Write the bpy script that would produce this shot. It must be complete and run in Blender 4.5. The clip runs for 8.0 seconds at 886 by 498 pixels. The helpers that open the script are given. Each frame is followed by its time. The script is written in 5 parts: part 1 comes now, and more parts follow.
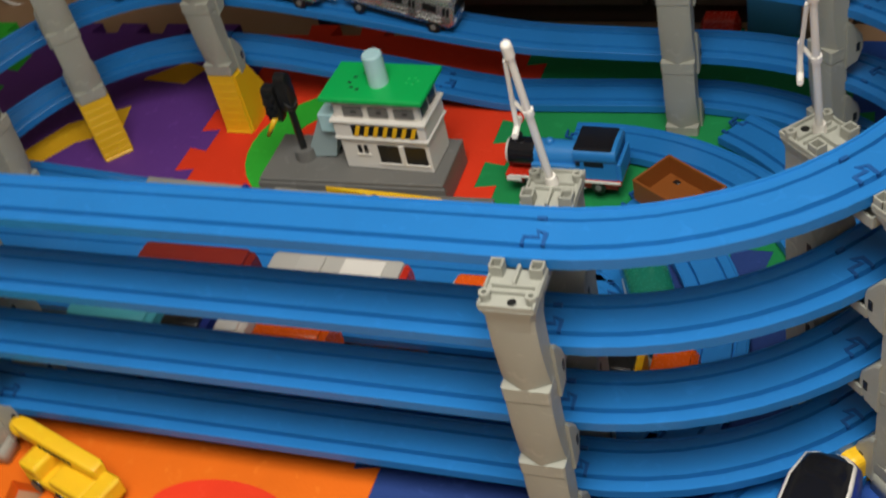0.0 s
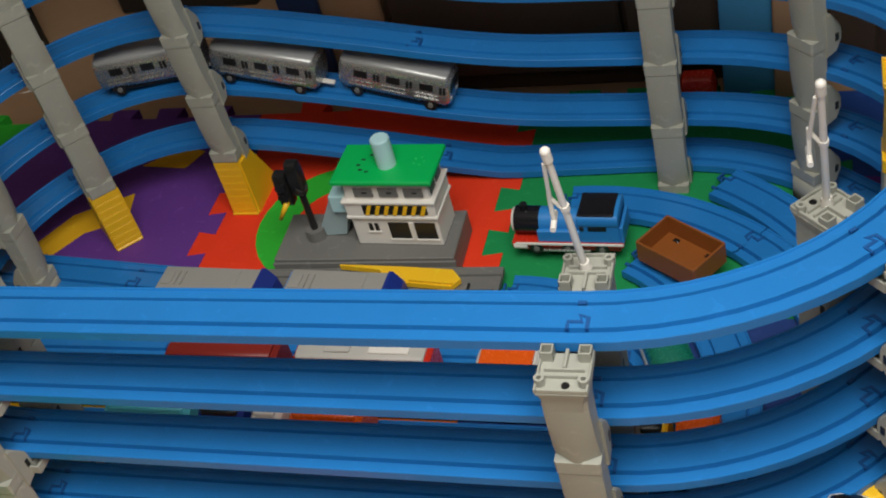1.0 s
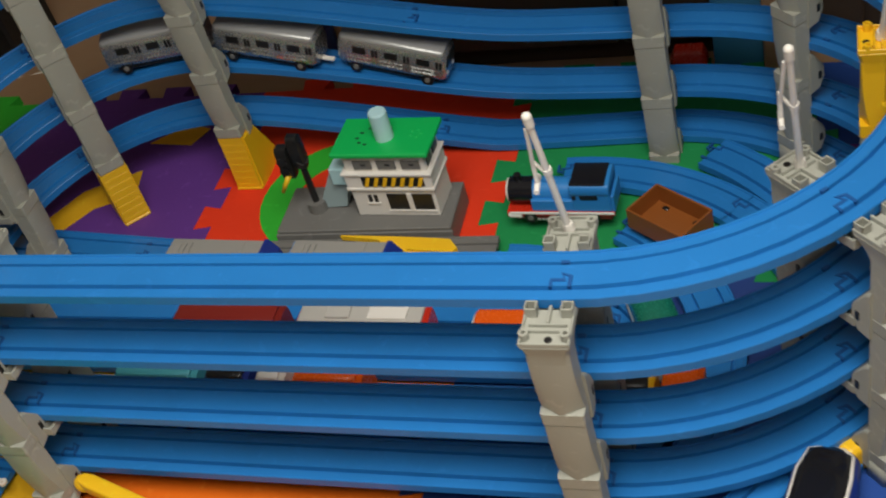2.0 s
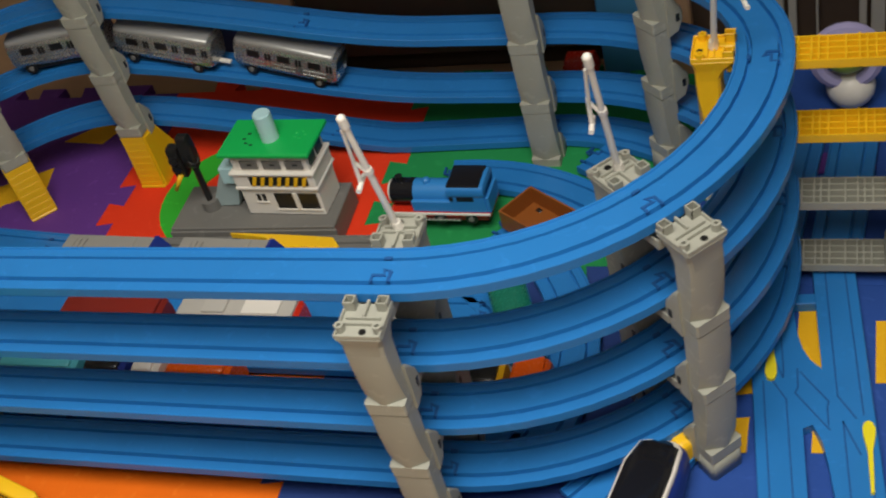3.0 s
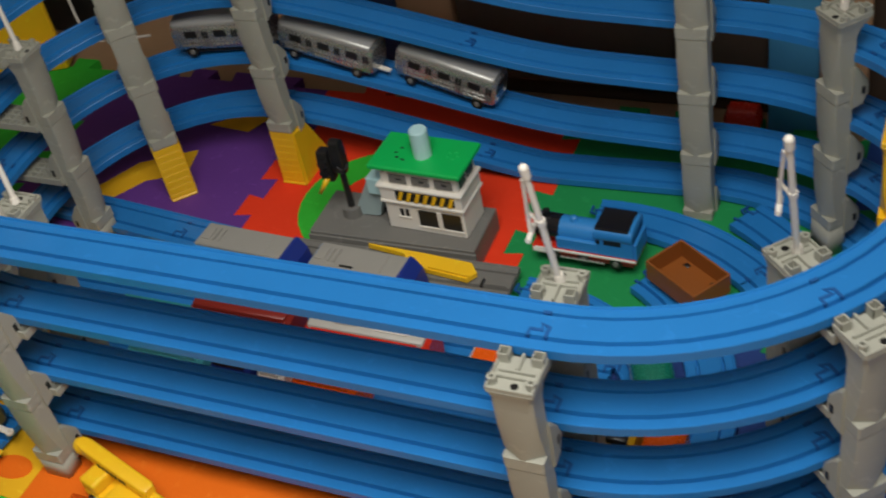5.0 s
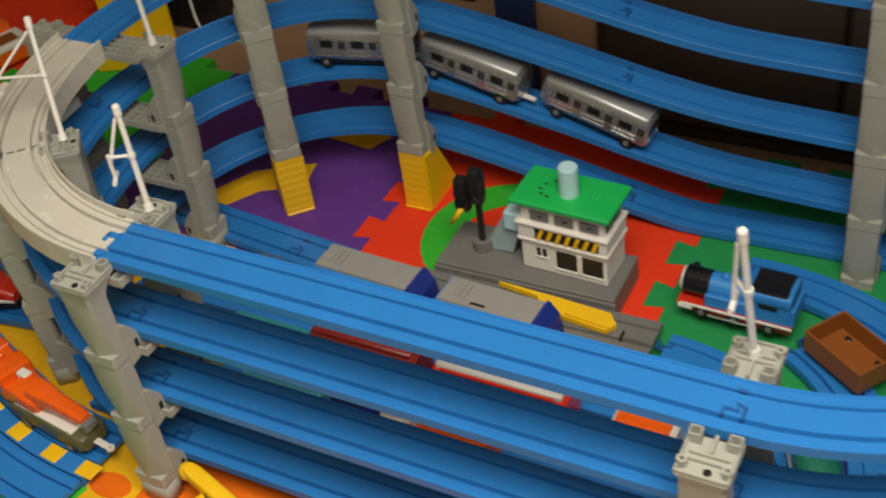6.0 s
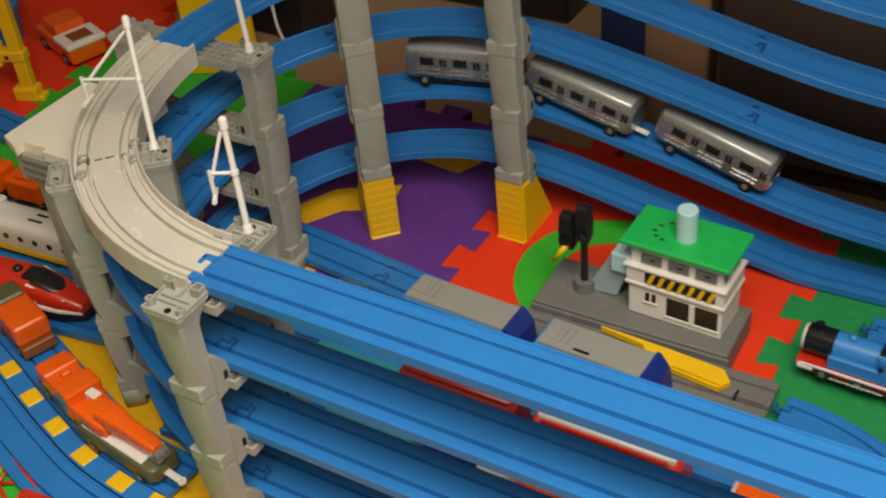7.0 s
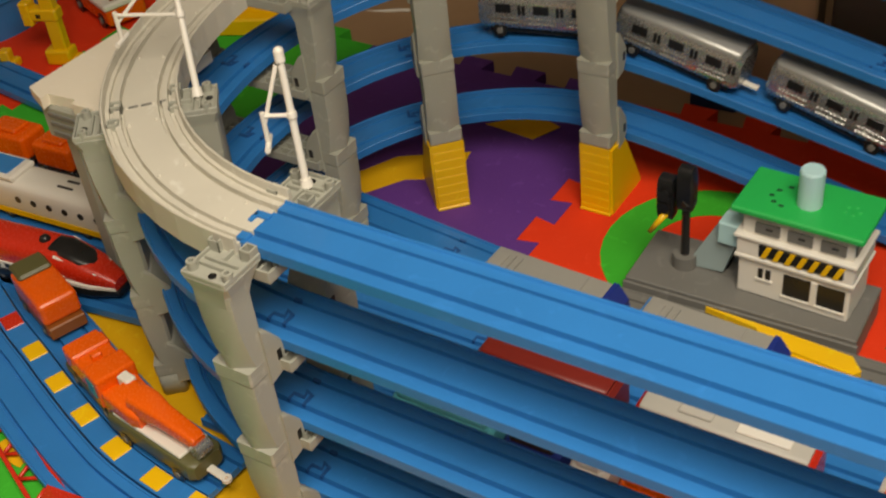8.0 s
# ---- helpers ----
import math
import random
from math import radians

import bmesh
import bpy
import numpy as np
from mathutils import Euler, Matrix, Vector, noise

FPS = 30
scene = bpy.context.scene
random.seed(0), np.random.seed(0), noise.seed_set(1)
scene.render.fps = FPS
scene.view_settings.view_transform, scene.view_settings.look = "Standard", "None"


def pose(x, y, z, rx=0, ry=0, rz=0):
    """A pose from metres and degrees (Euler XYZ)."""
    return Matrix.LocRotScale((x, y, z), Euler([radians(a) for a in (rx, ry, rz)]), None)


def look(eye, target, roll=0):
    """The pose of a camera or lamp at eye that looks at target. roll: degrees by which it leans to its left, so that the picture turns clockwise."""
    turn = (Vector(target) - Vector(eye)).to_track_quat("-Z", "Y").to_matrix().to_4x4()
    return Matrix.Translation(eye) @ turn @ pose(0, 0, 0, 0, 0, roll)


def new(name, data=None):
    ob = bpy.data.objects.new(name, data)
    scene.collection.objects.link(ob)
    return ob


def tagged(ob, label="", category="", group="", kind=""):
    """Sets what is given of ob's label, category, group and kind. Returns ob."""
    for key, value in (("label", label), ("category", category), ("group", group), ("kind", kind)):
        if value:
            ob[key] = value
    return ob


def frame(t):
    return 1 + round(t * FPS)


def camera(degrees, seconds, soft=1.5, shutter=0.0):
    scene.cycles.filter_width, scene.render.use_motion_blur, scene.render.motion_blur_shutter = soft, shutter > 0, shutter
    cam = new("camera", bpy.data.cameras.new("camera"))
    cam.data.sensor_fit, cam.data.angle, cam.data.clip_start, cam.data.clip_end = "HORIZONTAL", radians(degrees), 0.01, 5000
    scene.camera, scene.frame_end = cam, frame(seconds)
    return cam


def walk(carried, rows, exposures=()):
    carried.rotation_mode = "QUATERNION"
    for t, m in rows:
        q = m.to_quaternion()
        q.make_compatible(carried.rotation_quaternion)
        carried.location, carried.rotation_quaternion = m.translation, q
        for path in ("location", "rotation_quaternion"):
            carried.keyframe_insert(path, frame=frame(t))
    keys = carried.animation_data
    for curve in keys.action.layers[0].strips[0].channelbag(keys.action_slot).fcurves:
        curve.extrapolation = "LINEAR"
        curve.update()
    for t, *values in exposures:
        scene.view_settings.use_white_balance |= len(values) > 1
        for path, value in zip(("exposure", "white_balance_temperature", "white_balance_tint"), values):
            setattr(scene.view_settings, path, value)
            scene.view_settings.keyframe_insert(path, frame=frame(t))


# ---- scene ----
cam = camera(40.3, 8.0, soft=2.0, shutter=0.5)

PATH = [
    (0, (0.174, -0.443, 0.655), (-0.515, 0.887, -0.669), -14.6),
    (0.5, (0.15, -0.458, 0.714), (-0.48, 0.895, -0.617), -17.1),
    (1, (0.136, -0.466, 0.725), (-0.473, 0.919, -0.583), -16.2),
    (1.2, (0.135, -0.473, 0.728), (-0.474, 0.913, -0.578), -16.6),
    (2.3, (0.191, -0.504, 0.735), (-0.442, 0.853, -0.592), -17.5),
    (2.5, (0.219, -0.509, 0.729), (-0.409, 0.858, -0.588), -17.1),
    (3, (0.273, -0.496, 0.729), (-0.357, 0.87, -0.588), -16.7),
    (3.5, (0.291, -0.489, 0.731), (-0.363, 0.875, -0.578), -16.0),
    (4, (0.288, -0.483, 0.729), (-0.402, 0.872, -0.57), -15.2),
    (4.5, (0.265, -0.477, 0.739), (-0.47, 0.857, -0.558), -13.9),
    (5, (0.221, -0.473, 0.752), (-0.546, 0.84, -0.547), -12.6),
    (5.2, (0.202, -0.473, 0.756), (-0.582, 0.836, -0.537), -12.7),
    (6.3, (0.084, -0.445, 0.729), (-0.759, 0.857, -0.534), -7.4),
    (6.5, (0.064, -0.445, 0.73), (-0.778, 0.858, -0.532), -6.8),
    (7, (0.027, -0.425, 0.711), (-0.849, 0.871, -0.534), -6.2),
    (7.5, (-0.017, -0.393, 0.671), (-0.925, 0.884, -0.572), -6.5),
    (8, (-0.048, -0.373, 0.618), (-0.979, 0.89, -0.622), -7.3),
]
walk(cam, [(t, look(eye, target, roll)) for t, eye, target, roll in PATH],
     [(0, 0.08, 6300, 10), (0.5, 0.0, 6200, 10), (1, -0.02, 6150, 10), (2.5, -0.05, 6450, 10), (3.5, 0.03, 6500, 10), (4.5, 0.0, 6400, 10), (5.0, -0.12, 6300, 10),
      (5.2, -0.08, 6350, 10), (6.3, 0.13, 6850, 10), (7.5, 0.20, 7050, 10), (8, 0.18, 7400, 10)])

# ---- world and lights ----
world = bpy.data.worlds.new("room_air")
scene.world = world
world.use_nodes = True
world.node_tree.nodes["Background"].inputs[0].default_value = (1.0, 0.97, 0.93, 1)
world.node_tree.nodes["Background"].inputs[1].default_value = 0.15


def disk_lamp(name, at, aim, size, watts, spread):
    lamp = bpy.data.lights.new(name, "AREA")
    lamp.shape, lamp.size, lamp.energy, lamp.color = "DISK", size, watts, (1.0, 0.955, 0.88)
    lamp.spread = radians(spread)
    ob = new(name, lamp)
    ob.matrix_world = look(at, aim)
    return ob


# unseen room lamp behind the camera: its light goes down on the toys
disk_lamp("room_lamp_down", (0.13, -0.42, 1.20), (-0.13, -0.47, 0), 0.80, 11.6, 130)
# fill lamp, added to lift the dark gaps by way of the white ceiling
disk_lamp("ceiling_fill_lamp", (0.13, -0.42, 1.24), (0.13, -0.419, 2.4), 0.80, 7.0, 170)


# ---- materials ----


def plastic(name, color, rough=0.38, grain=0.06, bump=0.05, scale=60.0, coat=0.0, metal=0.0, alpha=None, gloss=0.5, wear=0.0):
    """Moulded plastic: slight mottling and scuffs at two scales, and a little relief."""
    m = bpy.data.materials.new(name)
    m.use_nodes = True
    nt = m.node_tree
    b = nt.nodes["Principled BSDF"]
    coord = nt.nodes.new("ShaderNodeTexCoord")
    fine, wide = nt.nodes.new("ShaderNodeTexNoise"), nt.nodes.new("ShaderNodeTexNoise")
    fine.inputs["Scale"].default_value, fine.inputs["Detail"].default_value = scale * 8, 4
    wide.inputs["Scale"].default_value, wide.inputs["Detail"].default_value = scale * 0.4, 5
    info = nt.nodes.new("ShaderNodeObjectInfo")
    for n in (fine, wide):
        nt.links.new(coord.outputs["Object"], n.inputs["Vector"])
    mix = nt.nodes.new("ShaderNodeMix")
    mix.data_type = "RGBA"
    c = Vector(color[:3])
    mix.inputs[6].default_value = (*(c * (1 - grain * 2)), 1)
    mix.inputs[7].default_value = (*[min(1, v) for v in c * (1 + grain * 2)], 1)
    ramp = nt.nodes.new("ShaderNodeMath")
    ramp.operation = "MULTIPLY_ADD"
    ramp.inputs[1].default_value, ramp.inputs[2].default_value = 0.25, 0.0
    nt.links.new(info.outputs["Random"], ramp.inputs[0])
    add = nt.nodes.new("ShaderNodeMath")
    add.operation = "MULTIPLY_ADD"
    add.inputs[1].default_value = 0.75
    nt.links.new(wide.outputs["Fac"], add.inputs[0])
    nt.links.new(ramp.outputs[0], add.inputs[2])
    nt.links.new(add.outputs[0], mix.inputs[0])
    shade = mix.outputs[2]
    if wear:
        # rubbed paler streaks and small scuffs, and darker grime in patches
        for size, low, high, tone, share in ((90.0, 0.60, 0.72, 1.9, wear), (7.0, 0.48, 0.70, 0.62, wear * 1.2)):
            spots = nt.nodes.new("ShaderNodeTexNoise")
            spots.inputs["Scale"].default_value, spots.inputs["Detail"].default_value = size, 6
            spots.inputs["Distortion"].default_value = 0.8
            nt.links.new(coord.outputs["Object"], spots.inputs["Vector"])
            cut = nt.nodes.new("ShaderNodeMapRange")
            cut.inputs["From Min"].default_value, cut.inputs["From Max"].default_value, cut.inputs["To Max"].default_value = low, high, share
            nt.links.new(spots.outputs["Fac"], cut.inputs["Value"])
            over = nt.nodes.new("ShaderNodeMix")
            over.data_type = "RGBA"
            over.inputs[7].default_value = (*[min(1, v * tone + (0.03 if tone > 1 else 0)) for v in c], 1)
            nt.links.new(cut.outputs["Result"], over.inputs[0])
            nt.links.new(shade, over.inputs[6])
            shade = over.outputs[2]
    nt.links.new(shade, b.inputs["Base Color"])
    r = nt.nodes.new("ShaderNodeMapRange")
    r.inputs["To Min"].default_value, r.inputs["To Max"].default_value = max(0.05, rough - 0.1), min(1, rough + 0.12)
    nt.links.new(fine.outputs["Fac"], r.inputs["Value"])
    nt.links.new(r.outputs["Result"], b.inputs["Roughness"])
    b.inputs["Metallic"].default_value = metal
    b.inputs["Specular IOR Level"].default_value = gloss
    b.inputs["Coat Weight"].default_value = coat
    if bump:
        bp = nt.nodes.new("ShaderNodeBump")
        bp.inputs["Strength"].default_value, bp.inputs["Distance"].default_value = bump, 0.001
        nt.links.new(fine.outputs["Fac"], bp.inputs["Height"])
        nt.links.new(bp.outputs["Normal"], b.inputs["Normal"])
    if alpha is not None:
        b.inputs["Transmission Weight"].default_value = alpha
        b.inputs["IOR"].default_value = 1.3
    return m


BLUE = plastic("blue_track_plastic", (0.021, 0.184, 0.505), 0.34, 0.06, wear=0.12, gloss=0.4)
GREY = plastic("grey_pier_plastic", (0.355, 0.355, 0.298), 0.45, 0.05, wear=0.25)
GREYT = plastic("light_grey_track_plastic", (0.60, 0.565, 0.475), 0.42, 0.05, wear=0.25)
DGREY = plastic("dark_grey_plastic", (0.17, 0.165, 0.15), 0.5, 0.06, wear=0.25)
YELLOW = plastic("yellow_plastic", (0.86, 0.50, 0.01), 0.4, 0.05, wear=0.2)
WHITE = plastic("white_plastic", (0.80, 0.76, 0.68), 0.38, 0.03)
BLACK = plastic("black_plastic", (0.012, 0.012, 0.012), 0.3, 0.1)
GREEN = plastic("green_plastic", (0.006, 0.44, 0.085), 0.42, 0.05)
AQUA = plastic("pale_aqua_plastic", (0.46, 0.70, 0.72), 0.35, 0.03)
BROWN = plastic("brown_plastic", (0.25, 0.075, 0.012), 0.45, 0.06)
RED = plastic("red_plastic", (0.60, 0.03, 0.012), 0.25, 0.06)
ORANGE = plastic("orange_plastic", (0.85, 0.115, 0.006), 0.25, 0.05)
NAVY = plastic("navy_plastic", (0.012, 0.03, 0.22), 0.35, 0.06)
LBLUE = plastic("light_blue_plastic", (0.030, 0.22, 0.56), 0.35, 0.05)
CREAM = plastic("cream_white_plastic", (0.84, 0.76, 0.62), 0.45, 0.03, wear=0.1)
SILVER = plastic("silver_plastic", (0.46, 0.46, 0.44), 0.26, 0.05, metal=0.75)
SROOF = plastic("silver_roof_plastic", (0.44, 0.44, 0.42), 0.36, 0.05, metal=0.4)
EMERALD = plastic("emerald_metallic_plastic", (0.01, 0.20, 0.13), 0.25, 0.05, coat=0.6, metal=0.3)


def foam(name, color):
    return plastic(name, color, 0.75, 0.06, 0.35, 45, gloss=0.25, wear=0.22)


FOAM = {
    "purple": foam("purple_foam", (0.125, 0.038, 0.25)),
    "red": foam("red_foam", (0.82, 0.045, 0.010)),
    "green": foam("green_foam", (0.015, 0.26, 0.07)),
    "lime": foam("light_green_foam", (0.035, 0.43, 0.030)),
    "orange": foam("orange_foam", (0.80, 0.150, 0.004)),
    "navy": foam("navy_foam", (0.02, 0.05, 0.20)),
    "yellow": foam("yellow_foam", (0.80, 0.43, 0.01)),
    "blue": foam("blue_foam", (0.02, 0.07, 0.30)),
}

# ---- mesh helpers ----


def mesh_of(name, bm, material, smooth=False, angle=35):
    me = bpy.data.meshes.new(name)
    bm.normal_update()
    bm.to_mesh(me)
    bm.free()
    for m in material if isinstance(material, (list, tuple)) else [material]:
        me.materials.append(m)
    if smooth:
        for p in me.polygons:
            p.use_smooth = True
        me.set_sharp_from_angle(angle=radians(angle))
    return me


def part(name, bm, material, parent, label="", smooth=False):
    ob = new(name, mesh_of(name, bm, material, smooth))
    ob.parent = parent
    if label:
        ob["label"] = label
    return ob


def thing(name, m, label, category, group="", kind="", bm=None, material=None, smooth=False):
    ob = new(name, mesh_of(name, bm, material, smooth) if bm else None)
    ob.matrix_world = m
    return tagged(ob, label, category, group, kind)


def box(bm, x0, x1, y0, y1, z0, z1, bevel=0.0, m=None, mat=0, seg=1):
    b = bmesh.new()
    bmesh.ops.create_cube(b, size=1)
    for v in b.verts:
        v.co = Vector((x0 + (v.co.x + 0.5) * (x1 - x0), y0 + (v.co.y + 0.5) * (y1 - y0), z0 + (v.co.z + 0.5) * (z1 - z0)))
    if bevel:
        bmesh.ops.bevel(b, geom=b.edges[:], offset=bevel, segments=seg, profile=0.5, affect="EDGES")
    join(bm, b, m, mat)


def join(bm, b, m=None, mat=0):
    if m is not None:
        b.transform(m)
    seen = {}
    for v in b.verts:
        seen[v] = bm.verts.new(v.co)
    for f in b.faces:
        try:
            g = bm.faces.new([seen[v] for v in f.verts])
            g.material_index = mat
            g.smooth = f.smooth
        except ValueError:
            pass
    b.free()


def tube(bm, p, q, r0, r1=None, n=10, mat=0, caps=True):
    """A round bar from p to q."""
    p, q = Vector(p), Vector(q)
    r1 = r0 if r1 is None else r1
    turn = (q - p).to_track_quat("Z", "Y")
    rings = []
    for c, r in ((p, r0), (q, r1)):
        rings.append([bm.verts.new(c + turn @ Vector((r * math.cos(2 * math.pi * k / n), r * math.sin(2 * math.pi * k / n), 0))) for k in range(n)])
    for k in range(n):
        f = bm.faces.new((rings[0][k], rings[0][(k + 1) % n], rings[1][(k + 1) % n], rings[1][k]))
        f.material_index, f.smooth = mat, True
    if caps:
        bm.faces.new(rings[0][::-1]).material_index = mat
        bm.faces.new(rings[1]).material_index = mat


def prism(bm, outline, z0, z1, mat=0, m=None):
    """An upright prism over a plan outline given anticlockwise."""
    b = bmesh.new()
    lo = [b.verts.new((x, y, z0)) for x, y in outline]
    hi = [b.verts.new((x, y, z1)) for x, y in outline]
    b.faces.new(lo[::-1])
    b.faces.new(hi)
    for k in range(len(outline)):
        b.faces.new((lo[k - 1], lo[k], hi[k], hi[k - 1]))
    join(bm, b, m, mat)


def loft(bm, rings, mat=0, caps=True, closed=True):
    """Joins rings of equal counts of points."""
    vs = [[bm.verts.new(p) for p in ring] for ring in rings]
    n = len(vs[0])
    for a, b in zip(vs, vs[1:]):
        for k in range(n if closed else n - 1):
            f = bm.faces.new((a[k], a[(k + 1) % n], b[(k + 1) % n], b[k]))
            f.material_index, f.smooth = mat, True
    if caps and closed:
        bm.faces.new(vs[0][::-1]).material_index = mat
        bm.faces.new(vs[-1]).material_index = mat


def empty(name, m, label, category, group="", kind=""):
    return thing(name, m, label, category, group, kind)


# ---- the plan ----
LEVEL = 0.066
TOP = 0.232
ZS = [TOP - LEVEL * k for k in range(4)]
NEAR_Y = 0.0
XR, XL = 0.000, -0.441
FAR_YL, FAR_YR = 0.408, 0.424


def right_point(a):
    """The right bend, from the near straight (a = 0) to the far one (a = 180)."""
    t = radians(a - 90)
    return (XR + 0.221 * math.cos(t), 0.215 + (FAR_YR - 0.215 if a > 90 else 0.215) * math.sin(t))


def left_point(a):
    """The left bend, from the far straight (a = 0) to the near one (a = 180)."""
    t = radians(90 + a)
    return (XL + 0.214 * math.cos(t), 0.215 + (FAR_YL - 0.215 if a < 90 else 0.215) * math.sin(t))


def blend(t):
    return t * t * (3 - 2 * t)


def with_heads(points):
    """Adds the left-hand normal to each point of a path."""
    out = []
    for k, p in enumerate(points):
        a, b = Vector(points[max(0, k - 1)]), Vector(points[min(len(points) - 1, k + 1)])
        d = (b - a).normalized()
        out.append((Vector(p), Vector((-d.y, d.x, 0)).normalized()))
    return out


RAIL = [(-0.0204, -0.0072), (-0.0204, -0.0003), (-0.0201, 0.0001), (-0.0189, 0.0001), (-0.0184, -0.0010), (-0.0119, -0.0010), (-0.0113, -0.0050), (-0.0094, -0.0050),
        (-0.0087, -0.0004), (0.0087, -0.0004), (0.0094, -0.0050), (0.0113, -0.0050), (0.0119, -0.0010), (0.0184, -0.0010), (0.0189, 0.0001), (0.0201, 0.0001), (0.0204, -0.0003),
        (0.0204, -0.0072), (0.0187, -0.0072), (0.0187, -0.0058), (-0.0187, -0.0058), (-0.0187, -0.0072)]
WALLED = [(-0.0227, -0.0110), (-0.0227, -0.0004), (-0.0203, -0.0004), (-0.0200, -0.0026), (-0.0176, -0.0026), (-0.0171, 0), (-0.0136, 0), (-0.0131, -0.0042), (-0.0112, -0.0042), (-0.0106, -0.0005),
          (0.0106, -0.0005), (0.0112, -0.0042), (0.0131, -0.0042), (0.0136, 0), (0.0171, 0), (0.0176, -0.0026), (0.0200, -0.0026), (0.0203, -0.0004), (0.0227, -0.0004),
          (0.0227, -0.0110), (0.0212, -0.0110), (0.0212, -0.0056), (-0.0212, -0.0056), (-0.0212, -0.0110)]
OUTER = [(-0.0252, -0.0150), (-0.0250, 0.0046), (-0.0244, 0.0052), (-0.0235, 0.0050), (-0.0226, -0.0002), (-0.0226, -0.0150)]
INNER = [(-u, v) for u, v in OUTER[::-1]]


def rail_mesh(points, profile=RAIL, trim=False):
    bm = bmesh.new()
    heads = with_heads(points)[1:-1] if trim else with_heads(points)
    loft(bm, [[p + n * u + Vector((0, 0, v)) for u, v in profile] for p, n in heads])
    for f in bm.faces:
        f.smooth = False
    return bm


def joint_mark(points, at):
    """The hook of the coupling between two pieces: dark lines paint the shade round a tongue and in a slot beside it.
    """
    bm = bmesh.new()
    p, n = with_heads(points)[at]
    d = Vector((n.y, -n.x, 0))
    m = Matrix.Translation(p) @ Matrix((( d.x, n.x, 0), (d.y, n.y, 0), (0, 0, 1))).to_4x4()
    path = [(-0.0062, 0.0098), (-0.0062, 0.0010), (-0.0010, -0.0012), (-0.0030, 0.0042), (0.0052, 0.0042), (0.0052, 0.0100)]
    rows = []
    for k, q in enumerate(path):
        before, after = Vector(path[max(0, k - 1)]), Vector(path[min(len(path) - 1, k + 1)])
        way = (after - before).normalized() * 0.0010
        corner = 1.35 if 0 < k < len(path) - 1 else 1.0
        rows.append([Vector((q[0] + s * -way.y * corner, q[1] + s * way.x * corner, z)) for s, z in ((-1, -0.002), (-1, 0.00025), (1, 0.00025), (1, -0.002))])
    loft(bm, [[m @ v for v in row] for row in rows])
    box(bm, -0.0036, 0.0016, -0.0122, -0.0098, -0.002, 0.00025, 0.0, m)
    for f in bm.faces:
        f.smooth = False
    bmesh.ops.recalc_face_normals(bm, faces=bm.faces)
    return bm


# dark blue that puts the shade of track joints and grooves into the colour
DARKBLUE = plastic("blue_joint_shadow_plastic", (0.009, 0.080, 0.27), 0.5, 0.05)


def lay(name, points, label, group, profile=RAIL, material=None, mark=True, category="toy track", trim=False):
    rail = thing(name, Matrix(), label, category, group, "", rail_mesh(points, profile, trim), material or BLUE)
    if mark:
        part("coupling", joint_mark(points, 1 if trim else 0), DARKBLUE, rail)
    return rail


def line(a, b, n=8, za=0.0, zb=0.0, wave=True):
    out = []
    for k in range(n + 1):
        t = k / n
        z = za + (zb - za) * (blend(t) if wave else t)
        out.append((a[0] + (b[0] - a[0]) * t, a[1] + (b[1] - a[1]) * t, z))
    return out


BLUE_S = "bright blue plastic straight toy track with two wheel grooves"
BLUE_C = "bright blue plastic curved toy track on the stacked loop"
BLUE_H = "blue plastic toy track sloping between two levels"
FAR_R, FAR_L = right_point(180), left_point(0)
RISE, SINK = 0.032, 0.038
DROP = [(XL, RISE), (-0.370, 0.022), (-0.316, 0.010), (-0.260, -0.002), (-0.205, -0.016), (-0.130, -0.030), (XR, -SINK)]


def left_bend(j, z):
    """An eighth of the left bend, which climbs a little towards the far side."""
    out = []
    for i in range(-1, 10):
        a = 45 * j + 45 - 45 * i / 8
        out.append((*left_point(a), z + RISE * (1 - blend(min(1, max(0, a / 110))))))
    return out


def right_bend(j, z):
    """An eighth of the right bend, which sinks a little towards the far side."""
    out = []
    for i in range(-1, 10):
        a = 45 * j + 45 - 45 * i / 8
        out.append((*right_point(a), max(0.0095, z - (SINK * blend(min(1, (a - 70) / 110)) if a > 70 else 0))))
    return out


for k in range(4):
    z = ZS[k]
    lay("straight_track", line((XR, NEAR_Y), (XL, NEAR_Y), 2, z, z), BLUE_S, "straight tracks of the near side")
    if k == 0:
        near = bpy.data.objects["straight_track"]
    for j in range(4):
        lay("curved_track", right_bend(j, z), BLUE_C, "curved tracks of the right bend", trim=True)
    if k:
        for j in range(4):
            lay("curved_track", left_bend(j, z), BLUE_C, "curved tracks of the left bend", trim=True)


def far_height(x):
    """How far the far side lies above or below its level at the left bend."""
    for (x0, d0), (x1, d1) in zip(DROP, DROP[1:]):
        if x <= x1:
            break
    t = min(1, max(0, (x - x0) / (x1 - x0)))
    return d0 + (d1 - d0) * t


def far_slope(z, group="sloping tracks of the far side"):
    whole = []
    for i in range(25):
        x, y, _ = line(FAR_R, FAR_L, 24)[i]
        h = sum(far_height(x + d) for d in (-0.03, -0.015, 0, 0.015, 0.03)) / 5
        whole.append((x, y, max(0.0095, z + h)))
    whole[0] = (whole[0][0] + 0.0018, whole[0][1], whole[0][2] - 0.0003)
    whole[-1] = (whole[-1][0] - 0.0018, whole[-1][1], whole[-1][2] - 0.0003)
    for j in range(2):
        lay("sloping_track", whole[12 * j: 12 * j + 13], BLUE_H, group)


